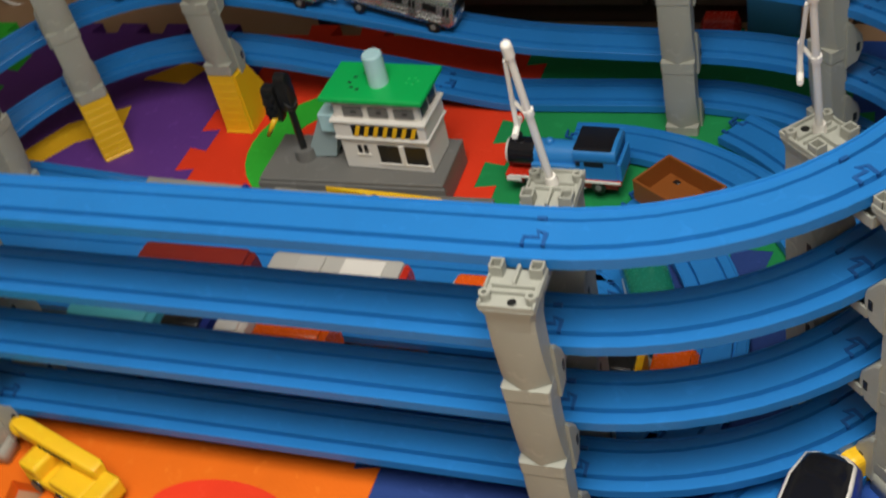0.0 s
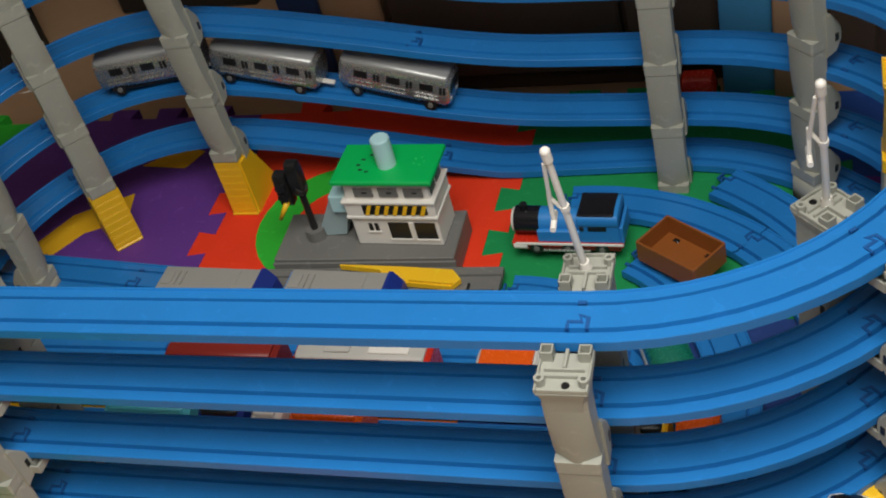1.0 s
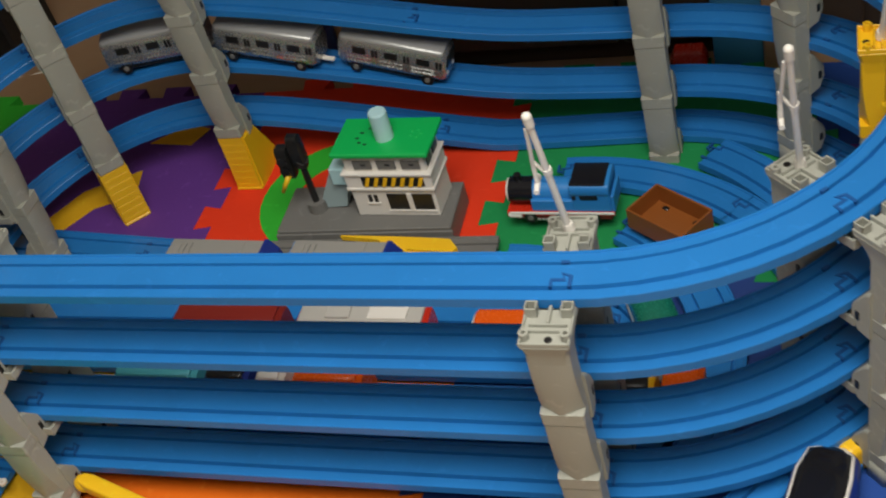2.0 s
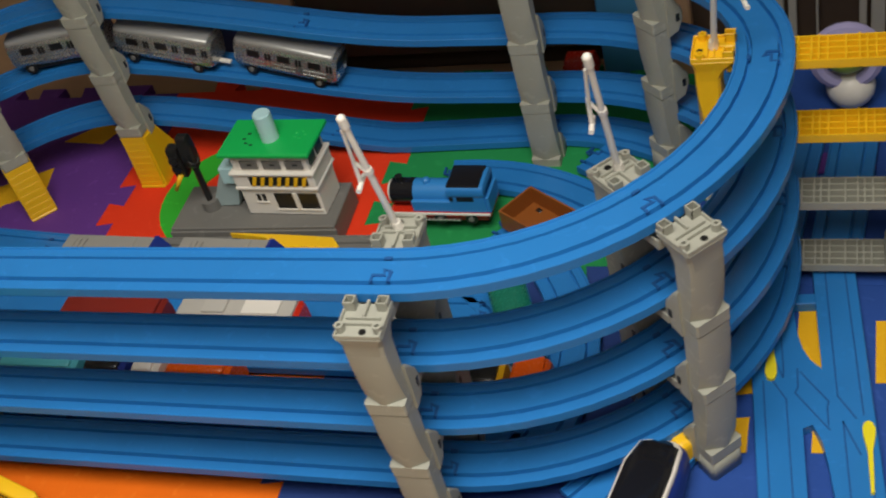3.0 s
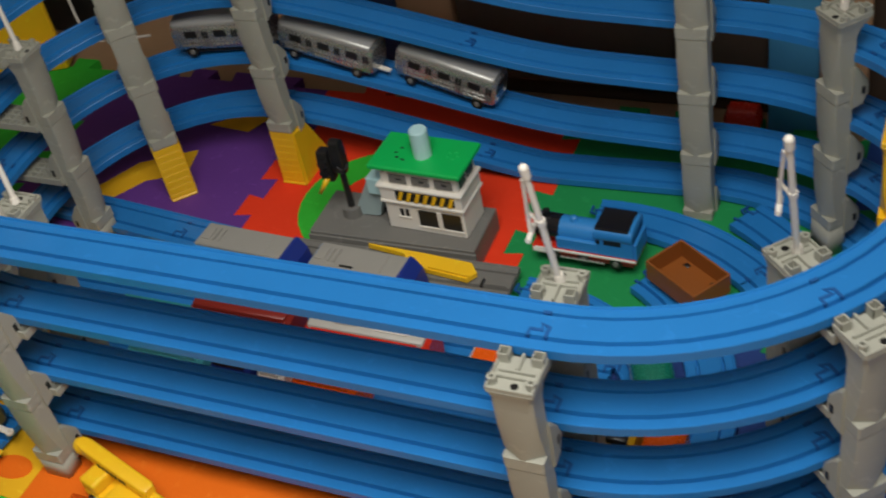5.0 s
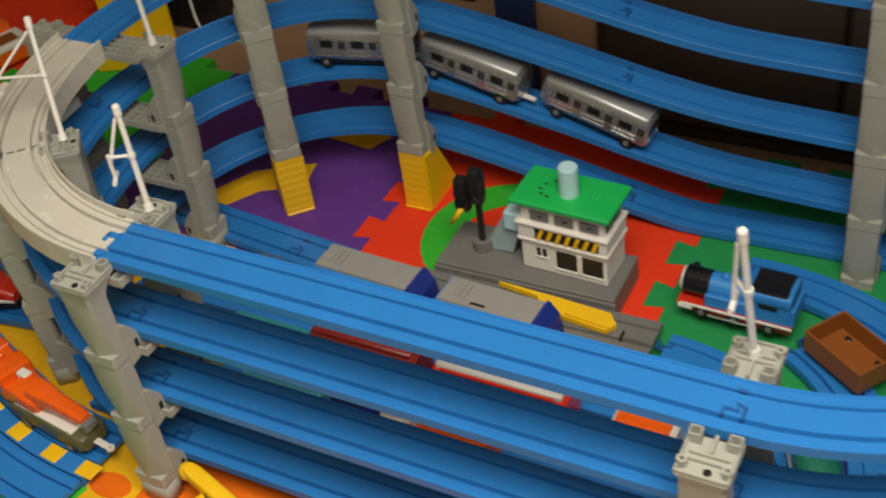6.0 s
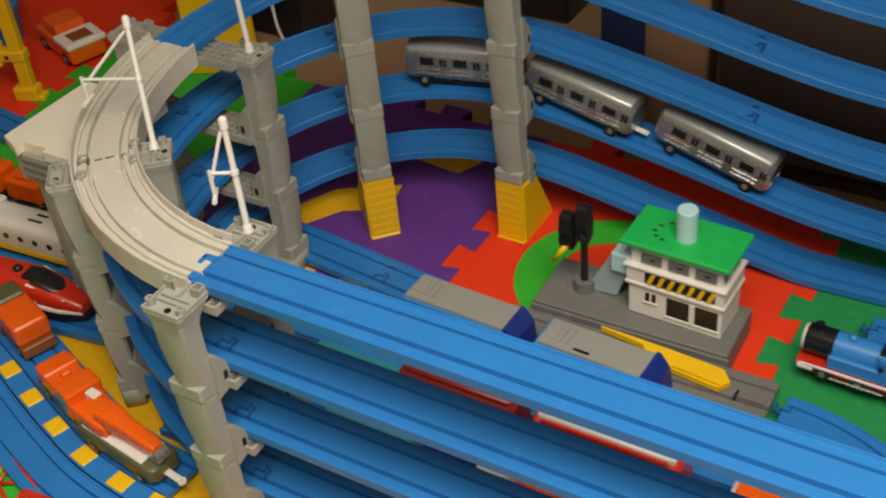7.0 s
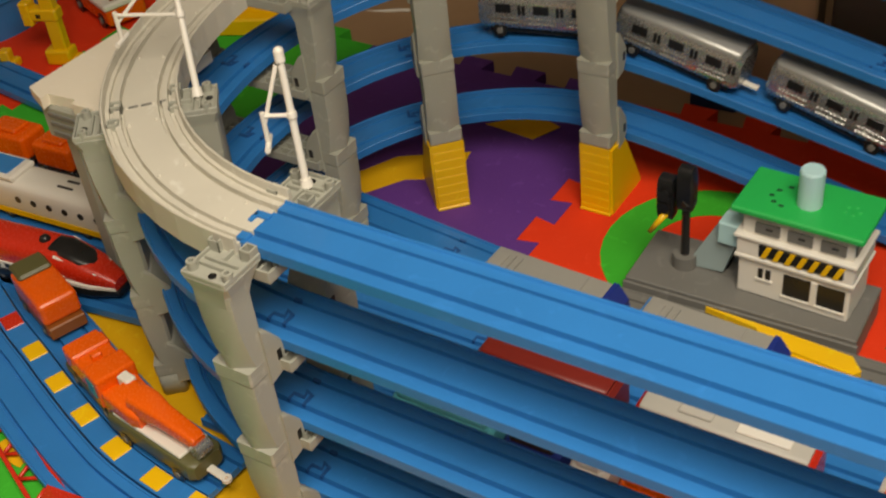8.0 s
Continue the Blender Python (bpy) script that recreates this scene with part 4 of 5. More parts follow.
def bullet_car(m, length, nose, label):
    c = empty("green_train_car", m, label, "toy train car", "cars of the green train")
    st = [(-length / 2, 0.0150, 0.016, 0.040), (-length / 2 + 0.002, 0.0165, 0.014, 0.0415)]
    st += [(length / 2 - 0.030, 0.0165, 0.014, 0.0415), (length / 2 - 0.012, 0.0140, 0.014, 0.030), (length / 2, 0.0060, 0.014, 0.020)] if nose else [(length / 2 - 0.002, 0.0165, 0.014, 0.0415), (length / 2, 0.0150, 0.016, 0.040)]
    bm = bmesh.new()
    hull(bm, st, 3)
    part("body", bm, EMERALD, c, "metallic emerald upper body", True)
    bm = bmesh.new()
    hull(bm, [(x, w * 0.99, 0.005, 0.0165) for x, w, *_ in st], 6)
    part("skirt", bm, WHITE, c, "white lower body", True)
    if nose:
        slab(c, "cab_window", BLACK, length / 2 - 0.030, length / 2 - 0.022, -0.008, 0.008, 0.036, 0.0400, 0.001)
    wheels(c, (-length / 3, length / 4))
    return c


for a, nose in ((22, True),):
    x, y, _ = arc(-0.1240, 0.0764, 0.160, a, a, 0, 1)[0]
    bullet_car(pose(x, y, GZ, 0, 0, a - 90), 0.095, nose, "emerald and white toy bullet train car on the floor track")


def plain_car(m, length, body, roof, label, stripe=None, category="toy train car"):
    c = empty("train_car", m, label, category, "trains on the floor tracks")
    bm = bmesh.new()
    hull(bm, [(-length / 2, 0.0140, 0.006, 0.036), (-length / 2 + 0.003, 0.0165, 0.005, 0.039), (length / 2 - 0.003, 0.0165, 0.005, 0.039), (length / 2, 0.0140, 0.006, 0.036)], 5)
    part("body", bm, body, c, smooth=True)
    bm = bmesh.new()
    hull(bm, [(-length / 2 + 0.004, 0.0120, 0.034, 0.0415), (-length / 2 + 0.006, 0.0135, 0.033, 0.0425), (length / 2 - 0.006, 0.0135, 0.033, 0.0425), (length / 2 - 0.004, 0.0120, 0.034, 0.0415)], 5)
    part("roof", bm, roof, c, smooth=True)
    for s in (-1, 1):
        for k in range(int(length / 0.02)):
            x = -length / 2 + 0.012 + 0.02 * k
            slab(c, "window", BLACK, x - 0.005, x + 0.005, s * 0.0167 - 0.0004, s * 0.0167 + 0.0004, 0.021, 0.029, 0.0002)
        if stripe:
            slab(c, "stripe", stripe, -length / 2 + 0.006, length / 2 - 0.006, s * 0.0167 - 0.0005, s * 0.0167 + 0.0005, 0.012, 0.016, 0.0002)
    wheels(c, (-length / 3, length / 3))
    return c


DRED = plastic("dark_red_plastic", (0.20, 0.016, 0.010), 0.4, 0.06)
PALE = plastic("pale_grey_plastic", (0.50, 0.48, 0.43), 0.45, 0.05)
TEAL = plastic("teal_plastic", (0.03, 0.24, 0.26), 0.35, 0.05)
red_car = plain_car(pose(-0.2195, 0.1330, GZ), 0.117, RED, PALE, "red toy train car with a pale grey roof", ORANGE)
plain_car(pose(-0.3445, 0.1330, GZ), 0.103, DRED, DRED, "dark red toy train car on the floor track", WHITE)
teal = empty("teal_wagon", pose(-0.4383, 0.1272, GZ), "low teal toy flat wagon on the floor track", "toy wagon")
slab(teal, "deck", TEAL, -0.052, 0.036, -0.0150, 0.0150, 0.0080, 0.0140, 0.001)
slab(teal, "end_board", TEAL, 0.034, 0.037, -0.0150, 0.0150, 0.0140, 0.0220, 0.0006)
wheels(teal, (-0.034, 0.022))
plain_car(pose(-0.0988, 0.1255, GZ), 0.05, WHITE, ORANGE, "small white and orange toy car on the floor track")
CYAN = plastic("cyan_plastic", (0.10, 0.50, 0.58), 0.35, 0.05)
plain_car(pose(-0.3868, 0.0742, GZ), 0.078, CYAN, CYAN, "cyan toy train car on the floor track")
plain_car(pose(-0.3202, 0.0742, GZ), 0.040, NAVY, BLACK, "short dark navy toy wagon on the floor track", category="toy wagon")
plain_car(pose(-0.2807, 0.0743, GZ), 0.026, WHITE, WHITE, "short white toy wagon on the floor track", category="toy wagon")
plain_car(pose(-0.2310, 0.0744, GZ), 0.060, ORANGE, ORANGE, "orange toy train car on the floor track", YELLOW)
plain_car(pose(0.0112, 0.0751, GZ), 0.034, YELLOW, BLACK, "short yellow and black toy wagon on the floor track", category="toy wagon")
plain_car(pose(0.0484, 0.0763, GZ), 0.030, ORANGE, ORANGE, "short orange toy wagon on the floor track", category="toy wagon")
slab(red_car, "roof_panel", WHITE, 0.008, 0.042, -0.0085, 0.0085, 0.0424, 0.0442, 0.0005, "white roof panel")
slab(red_car, "roof_unit", PALE, -0.030, -0.008, -0.0080, 0.0080, 0.0424, 0.0450, 0.0008)
slab(red_car, "roof_edge", RED, -0.050, 0.050, -0.0162, -0.0140, 0.0370, 0.0412, 0.0008)


# ---- beside the left bend ----
def glide(points, n=6):
    """A smooth path through the points."""
    out = []
    pts = [Vector(p) for p in points]
    pts = [2 * pts[0] - pts[1]] + pts + [2 * pts[-1] - pts[-2]]
    for a, b, c, d in zip(pts, pts[1:], pts[2:], pts[3:]):
        for k in range(n):
            t = k / n
            out.append(tuple(0.5 * (2 * b + (c - a) * t + (2 * a - 5 * b + 4 * c - d) * t * t + (3 * b - a - 3 * c + d) * t ** 3)))
    return out + [tuple(pts[-2])]


SIDE = [(-0.8391, 0.0517), (-0.7702, 0.0218), (-0.7259, 0.0054), (-0.6827, -0.0110), (-0.6391, -0.0265), (-0.5952, -0.0399), (-0.5498, -0.0476), (-0.5093, -0.0509)]
mid = glide([(x, y, GZ) for x, y in SIDE])
heads = with_heads(mid)
crossing = empty("track_with_panels", Matrix(), "wide blue plastic double track with yellow panels between the rails", "toy track")
part("outer_rail", rail_mesh([tuple(p - n * 0.032) for p, n in heads]), BLUE, crossing)
part("inner_rail", rail_mesh([tuple(p + n * 0.0285) for p, n in heads]), BLUE, crossing)
bm = bmesh.new()
loft(bm, [[p + n * u + Vector((0, 0, v)) for u, v in ((-0.0102, -0.011), (-0.0102, 0.0005), (0.0068, 0.0005), (0.0068, -0.011))] for p, n in heads])
for f in bm.faces:
    f.smooth = False
part("panel_strip", bm, BLUE, crossing)
for k, (x, y) in enumerate(SIDE[1:]):
    p, n = heads[6 * (k + 1)]
    d = Vector((n.y, -n.x, 0))
    bm = bmesh.new()
    box(bm, -0.0095, 0.0095, -0.0075, 0.0075, 0, 0.0014, 0.0006, Matrix.Translation(p - n * 0.001) @ Matrix(((d.x, n.x, 0), (d.y, n.y, 0), (0, 0, 1))).to_4x4())
    part("panel", bm, RED if k == 0 else YELLOW, crossing, "red panel" if k == 0 else "yellow panel")


def along(path, x, off, z):
    """A pose on a path where it passes x, set off to its left."""
    best = min(range(1, len(path) - 1), key=lambda i: abs(path[i][0].x - x))
    p, n = path[best]
    q = p + n * off
    return pose(q.x, q.y, z, 0, 0, math.degrees(math.atan2(-n.x, n.y)))


OLIVE = plastic("olive_plastic", (0.10, 0.095, 0.035), 0.4, 0.08)
crane = empty("crane_wagon", along(heads, -0.556, 0.023, GZ), "olive toy crane wagon with an orange cab and folded jib", "toy crane wagon")
bm = bmesh.new()
hull(bm, [(-0.052, 0.0120, 0.006, 0.019), (-0.050, 0.0150, 0.005, 0.021), (0.034, 0.0150, 0.005, 0.021), (0.038, 0.0115, 0.006, 0.019)], 6)
part("chassis", bm, OLIVE, crane, smooth=True)
slab(crane, "deck", WHITE, -0.046, 0.026, -0.0125, 0.0125, 0.0205, 0.0235, 0.0008, "pale grey deck")
bm = bmesh.new()
hull(bm, [(-0.052, 0.0100, 0.023, 0.034), (-0.048, 0.0125, 0.022, 0.038), (-0.022, 0.0135, 0.022, 0.037), (-0.016, 0.0110, 0.022, 0.034)], 5)
part("cab", bm, ORANGE, crane, smooth=True)
bm = bmesh.new()
hull(bm, [(-0.026, 0.0100, 0.028, 0.046), (-0.012, 0.0095, 0.029, 0.046), (0.000, 0.0075, 0.030, 0.043), (0.032, 0.0062, 0.029, 0.039), (0.036, 0.0050, 0.030, 0.037)], 5)
part("jib", bm, ORANGE, crane, smooth=True)
slab(crane, "jib_bracket", WHITE, -0.056, -0.044, 0.004, 0.0125, 0.030, 0.0395, 0.001)
bm = bmesh.new()
tube(bm, (0.036, -0.006, 0.028), (0.036, 0.006, 0.028), 0.0055, n=16)
part("pulley", bm, SILVER, crane, smooth=True)
bm = bmesh.new()
box(bm, 0.036, 0.052, -0.0030, 0.0030, 0.0080, 0.0105, 0.0008)
join(bm, ring_mesh(0.0014, 0.0036, 0.0025), Matrix.Translation((0.055, 0, 0.0080)))
part("coupling_hook", bm, WHITE, crane, "white coupling hook")
wheels(crane, (-0.034, 0.022))
loco = empty("orange_loco", along(heads, -0.650, 0.025, GZ), "bright orange toy diesel locomotive coupled to the crane wagon", "toy locomotive")
slab(loco, "frame", OLIVE, -0.042, 0.042, -0.0150, 0.0150, 0.004, 0.012, 0.001)
slab(loco, "hood", ORANGE, -0.038, 0.006, -0.0145, 0.0145, 0.0118, 0.0300, 0.002, seg=2)
slab(loco, "cab", ORANGE, 0.005, 0.026, -0.0160, 0.0160, 0.0118, 0.0380, 0.002, seg=2)
slab(loco, "nose", ORANGE, 0.025, 0.041, -0.0145, 0.0145, 0.0118, 0.0280, 0.002, seg=2)
slab(loco, "hood_rib", ORANGE, -0.030, -0.016, -0.0155, 0.0155, 0.0240, 0.0325, 0.0014)
slab(loco, "exhaust", ORANGE, -0.010, -0.004, -0.004, 0.004, 0.0295, 0.0350, 0.001)
slab(loco, "vent", TEAL, 0.010, 0.022, -0.0170, -0.0155, 0.0200, 0.0330, 0.0006, "small teal side window")
wheels(loco, (-0.024, 0.024))
cabin = empty("orange_loco", along(heads, -0.753, 0.029, GZ), "orange toy locomotive cab with a brown underframe", "toy locomotive")
slab(cabin, "frame", BROWN, -0.034, 0.034, -0.0150, 0.0150, 0.004, 0.015, 0.001)
slab(cabin, "body", ORANGE, -0.030, 0.030, -0.0160, 0.0160, 0.0148, 0.0360, 0.004, seg=3)
slab(cabin, "roof", OLIVE, -0.034, -0.010, -0.0140, 0.0140, 0.0350, 0.0400, 0.002)
wheels(cabin, (-0.02, 0.02))

# further trains on floor tracks beyond
for a, b in (((-0.660, 0.0915), (-0.880, 0.0645)), ((-0.660, 0.1520), (-0.930, 0.1335)), ((-0.760, 0.2055), (-1.000, 0.1935))):
    lay("ground_track", line(a, b, 2, GZ, GZ), "blue plastic straight toy track lying on the foam mat", G)
white = empty("white_train", pose(-0.8220, 0.1410, GZ, 0, 0, 4), "white toy train car with a blue roof panel and round windows", "toy train car")
bm = bmesh.new()
hull(bm, [(-0.120, 0.0165, 0.006, 0.040), (-0.118, 0.0175, 0.005, 0.042), (0.050, 0.0175, 0.005, 0.042), (0.080, 0.0150, 0.006, 0.036), (0.090, 0.0100, 0.008, 0.028)], 4)
part("body", bm, WHITE, white, smooth=True)
slab(white, "roof_frame", WHITE, -0.110, -0.042, -0.0150, 0.0150, 0.0405, 0.0470, 0.002)
slab(white, "roof_panel", LBLUE, -0.104, -0.050, -0.0115, 0.0115, 0.0465, 0.0476, 0.0004, "bright blue roof panel")
for k in range(6):
    bm = bmesh.new()
    tube(bm, (-0.040 + 0.018 * k, -0.0172, 0.026), (-0.040 + 0.018 * k, -0.0180, 0.026), 0.0032, n=12)
    part("round_window", bm, BLACK, white)
for k in range(2):
    slab(white, "roof_slot", BLACK, 0.000 + 0.004 * k, 0.018, -0.006 + 0.009 * k, -0.003 + 0.009 * k, 0.0415, 0.0424, 0.0005)
slab(white, "lower_stripe", YELLOW, -0.115, 0.065, -0.0182, -0.0172, 0.0080, 0.0140, 0.0004, "yellow-green stripe")
wheels(white, (-0.06, 0.03))
redt = empty("red_train", pose(-0.7700, 0.0780, GZ, 0, 0, 7), "red and white toy express train with a black windscreen", "toy train car")
bm = bmesh.new()
hull(bm, [(-0.090, 0.0160, 0.014, 0.040), (-0.088, 0.0170, 0.013, 0.042), (0.016, 0.0170, 0.013, 0.042), (0.042, 0.0150, 0.012, 0.032), (0.064, 0.0080, 0.010, 0.020)], 3)
part("body", bm, RED, redt, smooth=True)
bm = bmesh.new()
hull(bm, [(-0.090, 0.0165, 0.004, 0.016), (0.016, 0.0175, 0.004, 0.016), (0.044, 0.0155, 0.004, 0.014), (0.066, 0.0080, 0.005, 0.011)], 5)
part("skirt", bm, BLACK, redt, smooth=True)
for s in (-1, 1):
    bm = bmesh.new()
    box(bm, -0.086, 0.022, s * 0.0172 - 0.0008, s * 0.0172 + 0.0008, 0.0160, 0.0235, 0.0003)
    part("white_band", bm, WHITE, redt)
    for k in range(4):
        slab(redt, "band_mark", BLACK, -0.060 + 0.010 * k, -0.055 + 0.010 * k, s * 0.0181 - 0.0003, s * 0.0181 + 0.0003, 0.0175, 0.0220, 0.0001)
bm = bmesh.new()
hull(bm, [(0.006, 0.0100, 0.036, 0.0430), (0.018, 0.0125, 0.028, 0.0425), (0.036, 0.0110, 0.026, 0.0360), (0.044, 0.0060, 0.024, 0.0310)], 3)
part("windscreen", bm, BLACK, redt, smooth=True)
bm = bmesh.new()
hull(bm, [(0.004, 0.0170, 0.0150, 0.0225), (0.022, 0.0176, 0.0130, 0.0200), (0.043, 0.0156, 0.0118, 0.0180), (0.0635, 0.0086, 0.0098, 0.0145)], 4)
part("nose_band", bm, WHITE, redt, "white band round the nose", True)
for s in (-1, 1):
    bm = bmesh.new()
    tube(bm, (0.014, s * 0.0132, 0.0385), (0.050, s * 0.0100, 0.0255), 0.0016, 0.0008, 8)
    part("nose_stripe", bm, WHITE, redt, "white stripe beside the windscreen", True)
bm = bmesh.new()
bmesh.ops.create_uvsphere(bm, u_segments=12, v_segments=8, radius=0.0050, matrix=Matrix.Translation((-0.004, 0, 0.0415)))
part("roof_lamp", bm, BLACK, redt, smooth=True)
wheels(redt, (-0.05, 0.02))
for x, y, turn, l in ((-0.9480, 0.1960, 3, 0.056), (-0.8880, 0.1990, 3, 0.050)):
    t = empty("orange_truck", pose(x, y, GZ, 0, 0, turn), "orange toy rail truck on the floor track", "toy truck", "orange rail trucks")
    slab(t, "frame", BLACK, -l / 2, l / 2, -0.014, 0.014, 0.004, 0.010, 0.001)
    slab(t, "body", ORANGE, -l / 2 + 0.002, l / 2 - 0.002, -0.0155, 0.0155, 0.0098, 0.034, 0.004, seg=3)
    slab(t, "hatch", ORANGE, -l / 4, l / 4, -0.010, 0.010, 0.0335, 0.038, 0.0015)
    wheels(t, (-l / 3, l / 3))

# the white plate beside the walled bend, on its grey feet
plate = empty("white_platform", pose(-0.700, 0.140, 0, 0, 0, 0), "flat white plastic station platform on a grey foot beside the bend", "toy platform")
bm = bmesh.new()
prism(bm, [(-0.056, -0.040), (-0.034, -0.0495), (-0.0345, -0.0415), (-0.0075, -0.0395), (-0.0065, -0.0450), (0.020, -0.0450), (0.045, -0.0300), (0.040, 0.056), (-0.052, 0.056)], 0.1780, 0.1870)
part("deck", bm, CREAM, plate)
slab(plate, "foot", GREY, -0.044, -0.030, -0.034, -0.022, 0.0, 0.1775, 0.002)
slab(plate, "foot_head", GREY, -0.046, 0.004, -0.044, -0.022, 0.1480, 0.1777, 0.002)
for k in range(3):
    slab(plate, "foot_vent", DGREY, -0.038, -0.004, -0.0452, -0.0435, 0.152 + 0.008 * k, 0.156 + 0.008 * k, 0.0004)

# yellow stand, red girders and the yellow board
stand = empty("yellow_stand", pose(-1.064, 0.362, 0, 0, 0, 20), "tall yellow plastic toy post with a notched foot and side bracket", "toy post")
slab(stand, "foot", YELLOW, -0.018, 0.012, -0.010, 0.010, 0, 0.018, 0.0030, seg=2)
slab(stand, "post", YELLOW, -0.008, 0.008, -0.006, 0.006, 0.016, 0.175, 0.0015)
slab(stand, "toe", YELLOW, 0.011, 0.019, -0.008, 0.008, 0, 0.008, 0.0015)
bm = bmesh.new()
box(bm, -0.032, 0.010, -0.008, 0.008, 0.052, 0.066, 0.0020)
box(bm, -0.032, -0.020, -0.009, 0.009, 0.046, 0.074, 0.0020)
part("bracket", bm, YELLOW, stand)
slab(stand, "bracket_hole", BLACK, -0.014, -0.009, -0.0086, -0.0070, 0.056, 0.061, 0.0004)
stub_foot = empty("yellow_post_stump", pose(-1.115, 0.328, 0, 0, 0, 20), "short yellow plastic post foot on the red mat", "toy post")
slab(stub_foot, "foot", YELLOW, -0.020, 0.010, -0.009, 0.009, 0, 0.010, 0.0025, seg=2)
slab(stub_foot, "peg", YELLOW, -0.008, 0.004, -0.006, 0.006, 0.009, 0.022, 0.0015)
drum = empty("round_blue_box", pose(-1.275, 0.402, 0), "round blue plastic toy box with a raised rim", "toy box")
bm = bmesh.new()
tube(bm, (0, 0, 0), (0, 0, 0.045), 0.108, 0.112, 48)
part("body", bm, LBLUE, drum, smooth=True)
bm = bmesh.new()
join(bm, ring_mesh(0.104, 0.115, 0.007, 48), Matrix.Translation((0, 0, 0.044)))
part("rim", bm, LBLUE, drum)
lay("ground_track", line((-1.160, 0.309), (-0.960, 0.286), 2, GZ, GZ), "blue plastic straight toy track lying on the foam mat", G)


def girder(m, length, label):
    g = empty("red_girder", m, label, "toy girder", "red girders")
    for s in (-1, 1):
        slab(g, "chord", RED, -length / 2, length / 2, s * 0.011 - 0.0016, s * 0.011 + 0.0016, 0.0, 0.0060, 0.0005)
    n = int(length / 0.014)
    for k in range(n):
        x0, x1 = -length / 2 + length * k / n, -length / 2 + length * (k + 1) / n
        bm = bmesh.new()
        s = 1 if k % 2 else -1
        tube(bm, (x0, -s * 0.010, 0.003), (x1, s * 0.010, 0.003), 0.0016, n=6)
        part("brace", bm, RED, g)


girder(pose(-0.6550, -0.0750, 0.001, 0, 0, -22), 0.120, "red plastic lattice girder lying on the mat")
bm = bmesh.new()
b = bmesh.new()
vs = [b.verts.new(v) for v in ((-0.02, -0.015, 0), (0.02, -0.015, 0), (0.02, 0.015, 0), (-0.02, 0.015, 0), (0, 0, 0.034))]
b.faces.new(vs[:4][::-1])
for i in range(4):
    b.faces.new((vs[i], vs[(i + 1) % 4], vs[4]))
join(bm, b)
thing("red_roof_piece", pose(-0.5934, -0.0984, 0.001, 0, 0, 20), "small red plastic toy roof lying on the mat", "toy roof", bm=bm, material=RED)
cube = empty("yellow_sign", pose(-0.6180, 0.0680, 0.0, 0, 0, 25), "yellow toy sign block clipped beside the grey pier", "toy sign")
slab(cube, "panel", YELLOW, -0.008, 0.008, -0.003, 0.003, 0.030, 0.064, 0.001)
slab(cube, "bracket", GREY, -0.010, 0.010, -0.005, 0.008, 0.018, 0.030, 0.001)
slab(cube, "stem", GREY, -0.004, 0.004, -0.002, 0.004, 0.0, 0.018, 0.001)

# ---- beside the near side ----
truck = empty("yellow_crane_truck", pose(-0.3675, -0.0562, 0.0, 0, 0, -17) @ Matrix.Scale(0.88, 4), "yellow toy crane truck standing on the orange mat", "toy truck")
slab(truck, "chassis", YELLOW, -0.036, 0.046, -0.0170, 0.0140, 0.0060, 0.0160, 0.002)
slab(truck, "cab", YELLOW, -0.036, -0.014, -0.0170, 0.0110, 0.0155, 0.0300, 0.003, seg=2)
slab(truck, "engine_cover", YELLOW, -0.002, 0.040, -0.0165, 0.0060, 0.0155, 0.0250, 0.003, seg=2)
slab(truck, "tail", YELLOW, 0.038, 0.056, -0.0150, 0.0150, 0.0080, 0.0270, 0.002, "flat yellow tail plate")
bm = bmesh.new()
hull(bm, [(-0.060, 0.0055, 0.030, 0.042), (-0.050, 0.0075, 0.028, 0.042), (0.036, 0.0070, 0.024, 0.038), (0.040, 0.0050, 0.026, 0.036)], 6)
part("boom", bm, YELLOW, truck, smooth=True).location = (0, 0.010, 0)
for k in range(7):
    slab(truck, "boom_lettering", BLACK, -0.028 + 0.0062 * k, -0.0245 + 0.0062 * k, 0.0018, 0.0026, 0.0310, 0.0345, 0.0001)
bm = bmesh.new()
bmesh.ops.create_uvsphere(bm, u_segments=14, v_segments=10, radius=0.0120, matrix=Matrix.Translation((-0.062, 0.010, 0.031)) @ Matrix.Diagonal((0.85, 0.7, 0.75, 1)))
part("boom_head", bm, YELLOW, truck, smooth=True)
for s in (-1, 1):
    for x in (-0.022, 0.008, 0.028):
        put("wheel", WHEEL, truck, pose(x, s * 0.0150 - 0.002, 0.007) @ Matrix.Scale(1.15, 4))
bus = empty("navy_train", pose(0.1420, -0.0180, 0.0, 0, 0, 78), "navy blue toy train with a rounded nose and white rim", "toy train car")
bm = bmesh.new()
hull(bm, [(-0.090, 0.0210, 0.004, 0.040), (-0.088, 0.0225, 0.003, 0.043), (0.022, 0.0225, 0.003, 0.043), (0.046, 0.0190, 0.003, 0.036), (0.058, 0.0110, 0.004, 0.024)], 3.2)
part("body", bm, NAVY, bus, "glossy navy side walls", True)
bm = bmesh.new()
hull(bm, [(-0.088, 0.0190, 0.036, 0.0446), (0.021, 0.0190, 0.036, 0.0446), (0.043, 0.0160, 0.028, 0.0386), (0.054, 0.0090, 0.020, 0.0286)], 4)
part("rim", bm, WHITE, bus, "white rim line", True)
bm = bmesh.new()
